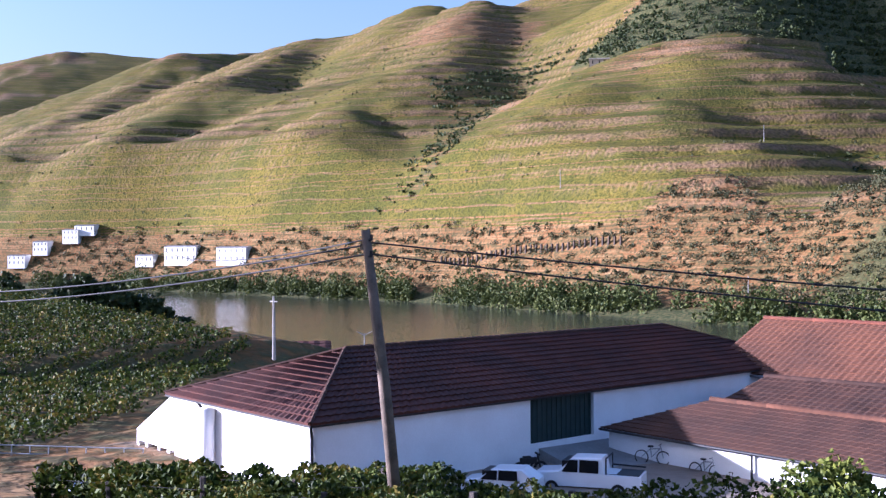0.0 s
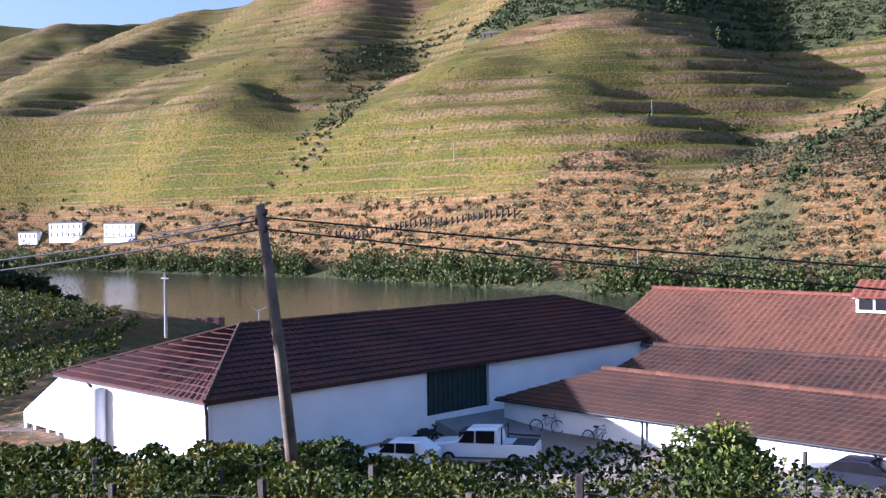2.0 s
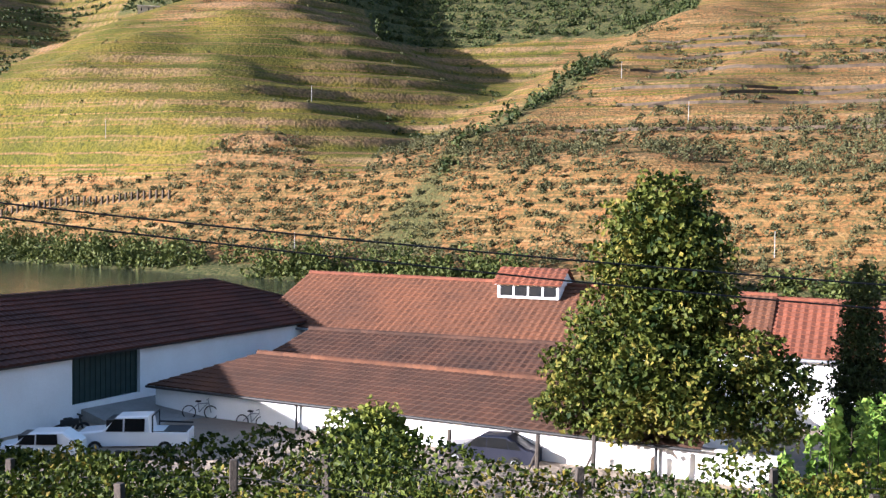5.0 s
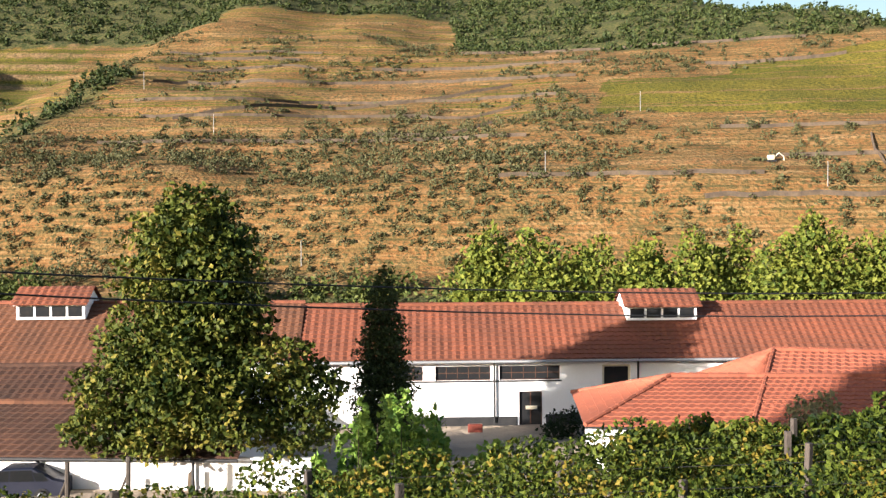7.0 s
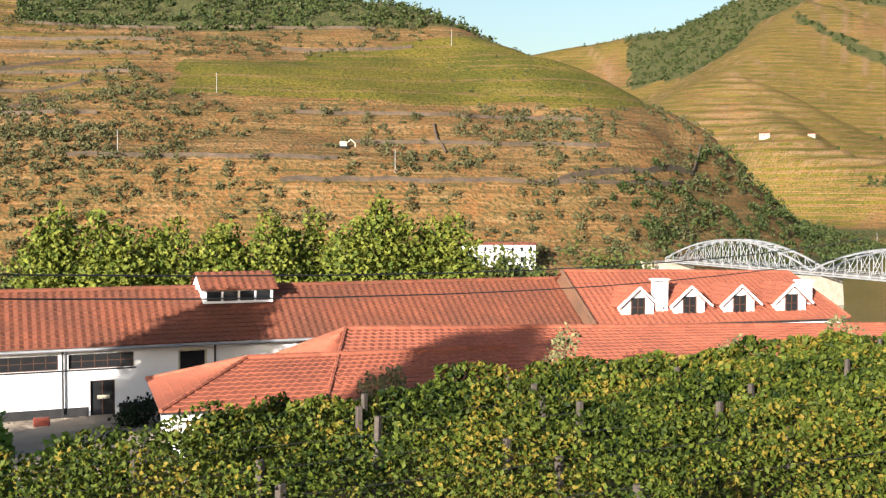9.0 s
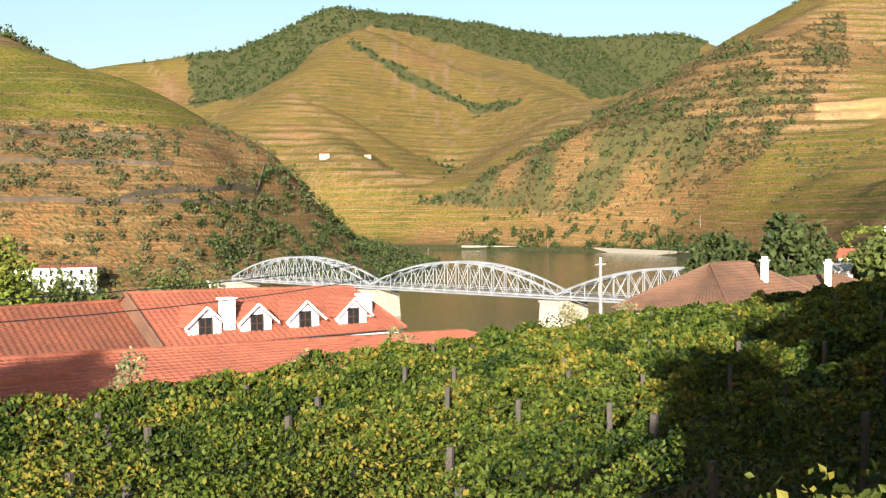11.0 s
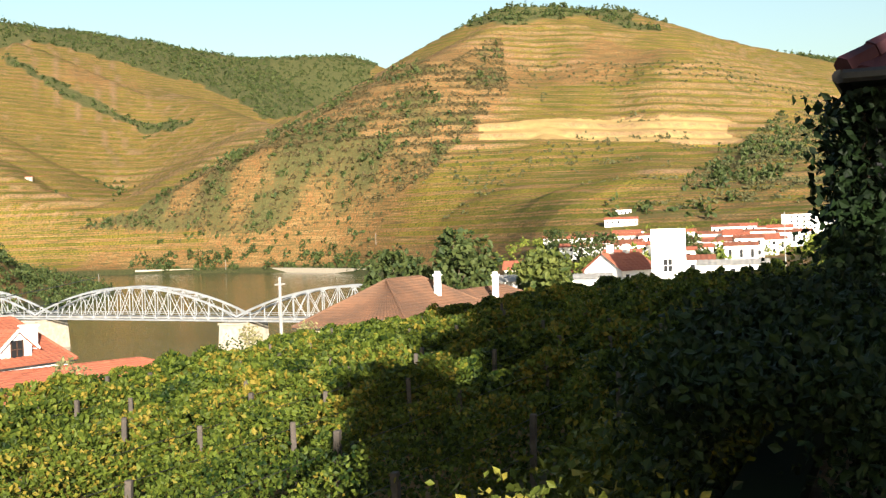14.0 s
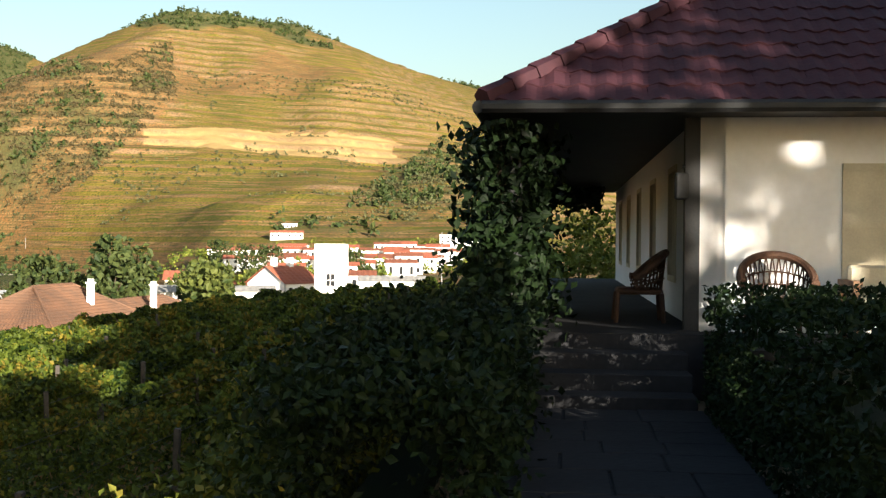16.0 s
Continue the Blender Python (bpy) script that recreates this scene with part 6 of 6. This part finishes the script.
TOWN = ((76.2, 430, 11), (77.0, 470, 13), (77.7, 405, 10), (78.3, 520, 14), (78.8, 450, 11), (79.3, 560, 15), (76.6, 545, 13), (75.8, 500, 11), (79.8, 480, 12), (74.9, 560, 14), (73.0, 520, 12), (71.8, 490, 12), (70.6, 455, 11), (70.0, 520, 13), (78.0, 590, 16), (77.3, 360, 10))
house_row([(d * math.sin(radians(b)), d * math.cos(radians(b)), land_at(d * math.sin(radians(b)), d * math.cos(radians(b))) - 0.3, w, 8, 4.0 + (int(d) % 7) * 0.5, b - 62, 1 + int(d) % 2, 3 + int(d) % 3) for b, d, w in TOWN], label="white town house with a low orange roof", pitch=0.28, roof=TILE_RED)


# ---- the terrace house ----
FLOOR = 31.05
HOUSE = pose(12.6, -0.53, FLOOR, 0, 0, 4.6)


def lay_tiles(slope, x0, y0, y1, ze, pitch, material):
    """Single clay tiles over the lower courses of the front slope."""
    bm = bmesh.new()
    lift = (0.0, 0.022, 0.036, 0.022, 0.0, 0.006)
    rows = []
    for u, up in ((0.0, 0.022), (0.42, 0.0)):
        rows.append([bm.verts.new((u, 0.135 - 0.056 * i, h + up)) for i, h in enumerate(lift)])
    rows.append([bm.verts.new((0.0, 0.135 - 0.056 * i, h - 0.004)) for i, h in enumerate(lift)])
    for a, b in ((rows[0], rows[1]), (rows[2], rows[0])):
        for i in range(5):
            bm.faces.new((a[i], b[i], b[i + 1], a[i + 1]))
    bmesh.ops.recalc_face_normals(bm, faces=bm.faces[:])
    me = bpy.data.meshes.new("tile")
    bm.to_mesh(me)
    bm.free()
    me.materials.append(material)
    g = random.Random(4)
    turn = -math.degrees(math.atan(pitch))
    c = math.cos(math.atan(pitch))
    done = 0
    for row in range(9):
        along = row * 0.36 * c
        for k in range(60):
            y = y1 - along - 0.2 - k * 0.28
            if y < -6.5 or done >= 300:
                break
            t = new("tile", me)
            t.parent = slope
            t.matrix_basis = pose(x0 + along, y, ze + along * pitch + 0.02, g.uniform(-1, 1), turn + g.uniform(-1, 1), g.uniform(-1.2, 1.2))
            done += 1


def terrace_house():
    h = new("terrace_house")
    h.matrix_basis = HOUSE
    tagged(h, "white terrace house with a purple-red tiled hipped roof and veranda", "house")
    top = 2.75
    part("front_wall", rect_wall(bmesh.new(), (0, 0), (0, -8), -0.6, top, [(1.55, 2.65, 0.55, 1.8), (5.0, 6.1, 0.55, 1.8)], 0.3), PLASTER, h)
    side = [(2.2 + 3.1 * k, 3.2 + 3.1 * k, 0.45, 2.0) for k in range(5)]
    part("side_wall", rect_wall(bmesh.new(), (17.5, 0), (0, 0), -0.6, top, [(17.5 - b, 17.5 - a, c, d) for a, b, c, d in side], 0.3), PLASTER, h)
    part("far_wall", rect_wall(bmesh.new(), (17.5, -8), (17.5, 0), -0.6, top), PLASTER, h)
    for a in (1.55, 5.0):
        s = part("shutter", boxes((-0.03, 0.02, -a - 0.54, -a, 0.5, 1.85), (-0.03, 0.02, -a - 1.1, -a - 0.56, 0.5, 1.85)), PALE_WOOD, h, "closed cream wooden shutters")
        part("rail", boxes(*[(-0.05, -0.03, -a - 1.1, -a, z, z + 0.08) for z in (0.5, 1.13, 1.77)]), PALE_WOOD, s)
        part("sill", boxes((-0.12, 0.1, -a - 1.2, -a + 0.1, 0.42, 0.5)), STONE, h)
    for a, b, c, d in side:
        w = part("window", boxes((a, b, -0.12, -0.08, c, d)), GLASS_DARK, h)
        part("window_frame", boxes((a, a + 0.08, -0.08, 0.02, c, d), (b - 0.08, b, -0.08, 0.02, c, d), (a + 0.08, b - 0.08, -0.08, 0.02, c, c + 0.08), (a + 0.08, b - 0.08, -0.08, 0.02, d - 0.08, d), ((a + b) / 2 - 0.03, (a + b) / 2 + 0.03, -0.08, 0.0, c, d)), PALE_WOOD, w)
    # roof over house and veranda
    x0, x1, y0, y1, ze, run = -0.75, 18.3, -10.6, 2.35, 2.42, 6.47
    zr = ze + run * 0.65
    r0, r1 = (x0 + run, (y0 + y1) / 2, zr), (x1 - run, (y0 + y1) / 2, zr)
    kw = dict(course=0.36, pan=0.26, thick=0.045, wave=0.035)
    m = TILE_PURPLE
    front = roof_part("front_slope", [((x0 + 0.03, y1 - 0.03, ze - 0.05), (x0 + 0.03, y0 + 0.03, ze - 0.05), (r0[0], r0[1], zr - 0.05), (r0[0], r0[1], zr - 0.05))], m, h, **kw)
    lay_tiles(front, x0, y0, y1, ze, 0.65, m)
    roof_part("side_slope", [((x1, y1, ze), (x0, y1, ze), r1, r0)], m, h, **kw)
    roof_part("back_slope", [((x0, y0, ze), (x1, y0, ze), r0, r1), ((x1, y0, ze), (x1, y1, ze), r1, r1)], m, h, **kw)
    for c in ((x0, y1, ze), (x0, y0, ze)):
        ridge_caps(h, Vector(c) + Vector((0, 0, 0.06)), Vector(r0) + Vector((0, 0, 0.1)), m, 0.11, 0.4)
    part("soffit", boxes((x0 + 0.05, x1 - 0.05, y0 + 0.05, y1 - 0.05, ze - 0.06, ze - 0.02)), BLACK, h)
    part("gutter", tube(tube(bmesh.new(), [(x0 - 0.06, y0, ze - 0.03), (x0 - 0.06, y1, ze - 0.03)], 0.07, 8), [(x0 - 0.06, y1 + 0.04, ze - 0.03), (x1, y1 + 0.04, ze - 0.03)], 0.07, 8), BLACK, h)
    for x in (0.2, 4.2, 8.4, 12.6, 17.0):
        part("veranda_post", boxes((x - 0.07, x + 0.07, 1.95, 2.09, 0, ze - 0.05), bevel=0.01), BLACK, h)
    part("veranda_beam", boxes((0, 17.2, 1.94, 2.10, ze - 0.3, ze - 0.06)), BLACK, h)
    part("corner_post", boxes((-0.02, 0.16, -0.02, 0.14, 0, ze - 0.06)), BLACK, h)
    l = part("wall_lantern", boxes((-0.05, 0.1, 0.1, 0.25, 1.45, 1.75), bevel=0.02), BLACK, h)
    part("lantern_arm", tube(bmesh.new(), [(0.03, 0.0, 1.8), (0.03, 0.17, 1.82)], 0.02, 6), BLACK, l)


TILE_PURPLE = mat("purple_red_roof_tile", (0.046, 0.013, 0.018), (0.030, 0.010, 0.015), 1.0, 0.7, 0.3, fine=14, per_piece=0.1)
terrace_house()

# slate paving darkened further, so the colour carries part of the tree shade
PAVING = mat("shade_darkened_paving", (0.032, 0.032, 0.034), (0.020, 0.020, 0.022), 1.2, 0.85, 0.4, fine=14, spec=0.1)


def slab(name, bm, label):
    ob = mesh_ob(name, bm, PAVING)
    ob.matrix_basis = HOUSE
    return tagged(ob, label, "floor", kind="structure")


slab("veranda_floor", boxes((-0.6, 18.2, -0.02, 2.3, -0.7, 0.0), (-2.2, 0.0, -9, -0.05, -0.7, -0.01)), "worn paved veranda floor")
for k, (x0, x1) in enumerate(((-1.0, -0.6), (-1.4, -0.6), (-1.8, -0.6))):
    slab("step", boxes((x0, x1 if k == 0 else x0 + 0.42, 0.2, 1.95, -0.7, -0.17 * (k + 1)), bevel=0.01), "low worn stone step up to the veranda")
path = slab("path", boxes((-22, -1.8, 0.12, 1.95, -0.75, -0.64)), "paved garden path, its colour darkened for tree shade")
g = np.random.default_rng(77)
x = -12.0
while x < -1.9:
    y = 0.16
    wx = g.uniform(0.5, 0.8)
    while y < 1.85:
        wy = min(g.uniform(0.45, 0.8), 1.9 - y)
        if wy > 0.15:
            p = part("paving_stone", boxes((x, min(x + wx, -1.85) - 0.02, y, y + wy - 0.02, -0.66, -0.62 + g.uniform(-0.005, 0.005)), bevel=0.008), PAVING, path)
        y += wy
    x += wx


def hedge(name, x0, x1, y0, y1, z0, z1, n, size, leaf, label, rough=0.12, seed=1):
    """A clipped or loose hedge: a solid near-black box as its shaded inside and a skin of leaves."""
    g = np.random.default_rng(seed)
    ob = new(name)
    ob.matrix_basis = HOUSE
    tagged(ob, label, "hedge")
    # plain box, coloured dark to pass for shade between the twigs
    part("shade_core", boxes((x0 + 0.3, x1 - 0.3, y0 + 0.35, y1 - 0.35, z0, z0 + (z1 - z0) * 0.5)), L_DARK, ob)
    p = g.random((n, 3)) * (x1 - x0, y1 - y0, z1 - z0) + (x0, y0, z0)
    face = g.integers(0, 4, n)
    p[face == 0, 2] = z1
    p[face == 1, 1] = y1
    p[face == 2, 1] = y0
    p[face == 3, 2] = z1
    p += g.normal(0, rough, (n, 3)) * (1, 1, 0.8)
    p[:, 2] += 0.10 * np.sin(p[:, 0] * 2.3) * (p[:, 2] > z1 - 0.3)
    v, f = leaves(p, size, rng=g)
    tagged(array_ob("leaves", v, f, leaf, ob), kind="stuff")
    return ob


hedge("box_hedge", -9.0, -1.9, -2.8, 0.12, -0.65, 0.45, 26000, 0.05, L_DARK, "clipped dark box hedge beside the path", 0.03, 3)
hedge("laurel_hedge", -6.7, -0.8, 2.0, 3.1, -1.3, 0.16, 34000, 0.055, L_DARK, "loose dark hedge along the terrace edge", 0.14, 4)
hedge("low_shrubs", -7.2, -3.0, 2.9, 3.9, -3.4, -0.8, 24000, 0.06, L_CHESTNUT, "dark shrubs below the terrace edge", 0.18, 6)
creeper = new("creeper")
creeper.matrix_basis = HOUSE
tagged(creeper, "dense dark creeper climbing the veranda corner", "creeper")
g = np.random.default_rng(31)
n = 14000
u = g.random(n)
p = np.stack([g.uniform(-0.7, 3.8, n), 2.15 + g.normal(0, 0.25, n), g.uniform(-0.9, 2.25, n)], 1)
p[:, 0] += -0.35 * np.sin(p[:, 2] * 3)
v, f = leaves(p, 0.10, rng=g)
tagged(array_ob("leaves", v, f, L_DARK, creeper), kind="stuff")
part("stem", tube(bmesh.new(), [(0.1, 2.2, -0.9), (0.2, 2.15, 0.6), (0.0, 2.2, 2.2)], 0.05, 6), BARK, creeper)
g = np.random.default_rng(33)
p = np.stack([g.uniform(13, 17.8, 1500), g.uniform(0.5, 2.3, 1500), 2.05 + np.abs(g.normal(0, 0.18, 1500)) * -1 + 0.2], 1)
v, f = leaves(p, 0.14, rng=g)
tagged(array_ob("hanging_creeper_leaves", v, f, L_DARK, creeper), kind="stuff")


def wicker_chair(x, y, turn, label, group="wicker chairs"):
    c = new("wicker_armchair")
    c.matrix_basis = HOUSE @ pose(x, y, 0, 0, 0, turn)
    tagged(c, label, "chair", group)
    part("seat", boxes((-0.28, 0.28, -0.28, 0.28, 0.34, 0.42), bevel=0.03), WICKER, c)
    arch = [(0.38 * math.cos(a), 0.33 * math.sin(a) * 1.0, 0.55 + 0.30 * max(0, math.sin(a)) ** 0.8) for a in np.linspace(-0.25, math.pi + 0.25, 21)]
    part("rim", tube(bmesh.new(), arch, 0.045, 8), WICKER, c)
    wv = bmesh.new()
    for i in range(0, 20):
        a, b = Vector(arch[i]), Vector(arch[i + 1])
        la, lb = Vector((a.x * 0.85, a.y * 0.85, 0.40)), Vector((b.x * 0.85, b.y * 0.85, 0.40))
        for s, t in ((0.0, 1.0), (0.5, 0.5)):
            tube(wv, [la.lerp(a, s * 0), lb.lerp(b, 1.0)], 0.009, 4)
            tube(wv, [lb, a], 0.009, 4)
    for lv in (0.3, 0.6):
        tube(wv, [Vector((p[0] * 0.9, p[1] * 0.9, 0.4)).lerp(Vector(p), lv) for p in arch], 0.012, 4)
    part("woven_back", wv, WICKER, c)
    for sx in (-0.26, 0.26):
        for sy in (-0.26, 0.26):
            part("leg", tube(bmesh.new(), [(sx, sy, 0.36), (sx * 1.1, sy * 1.1, 0)], 0.03, 7), WICKER, c)
    return c


wicker_chair(-0.65, -0.75, -90, "dark brown wicker armchair with a rounded woven back")
wicker_chair(1.3, 0.55, 180, "dark wicker armchair standing on the veranda")
wicker_chair(-0.7, -2.75, -90, "dark brown wicker armchair with a rounded woven back")


def wood_chair(x, y, turn):
    c = new("wooden_armchair")
    c.matrix_basis = HOUSE @ pose(x, y, 0, 0, 0, turn)
    tagged(c, "low square wooden armchair with pale cushions", "chair")
    for sx in (-0.3, 0.3):
        part("side_frame", boxes((sx - 0.035, sx + 0.035, -0.3, -0.23, 0, 0.58), (sx - 0.035, sx + 0.035, 0.23, 0.3, 0, 0.58), (sx - 0.045, sx + 0.045, -0.32, 0.32, 0.55, 0.6)), TEAK, c)
    part("seat", boxes((-0.27, 0.27, -0.28, 0.28, 0.28, 0.34)), TEAK, c)
    part("seat_cushion", boxes((-0.26, 0.26, -0.25, 0.25, 0.34, 0.42), bevel=0.03), PALE_WOOD, c)
    part("back_cushion", boxes((-0.26, 0.26, 0.2, 0.3, 0.42, 0.75), bevel=0.03), PALE_WOOD, c)


wood_chair(-0.75, -1.75, -90)
for x, y, hh, w in ((33.5, 4.0, 3.4, 4.0), (36.0, 2.2, 3.0, 4.0), (40.0, 5.0, 3.6, 5.0), (45, 1.5, 3.5, 5.0)):
    gg = np.random.default_rng(int(x * 2))
    tree("garden_bush", (x, y, land_at(x, y)), random_lobes(hh, w, 7, gg, low=0.08), 1500, 0.18, L_POPLAR, "bright green garden bush beyond the veranda", "bush", "garden bushes", seed=int(x), trunk=0.07)
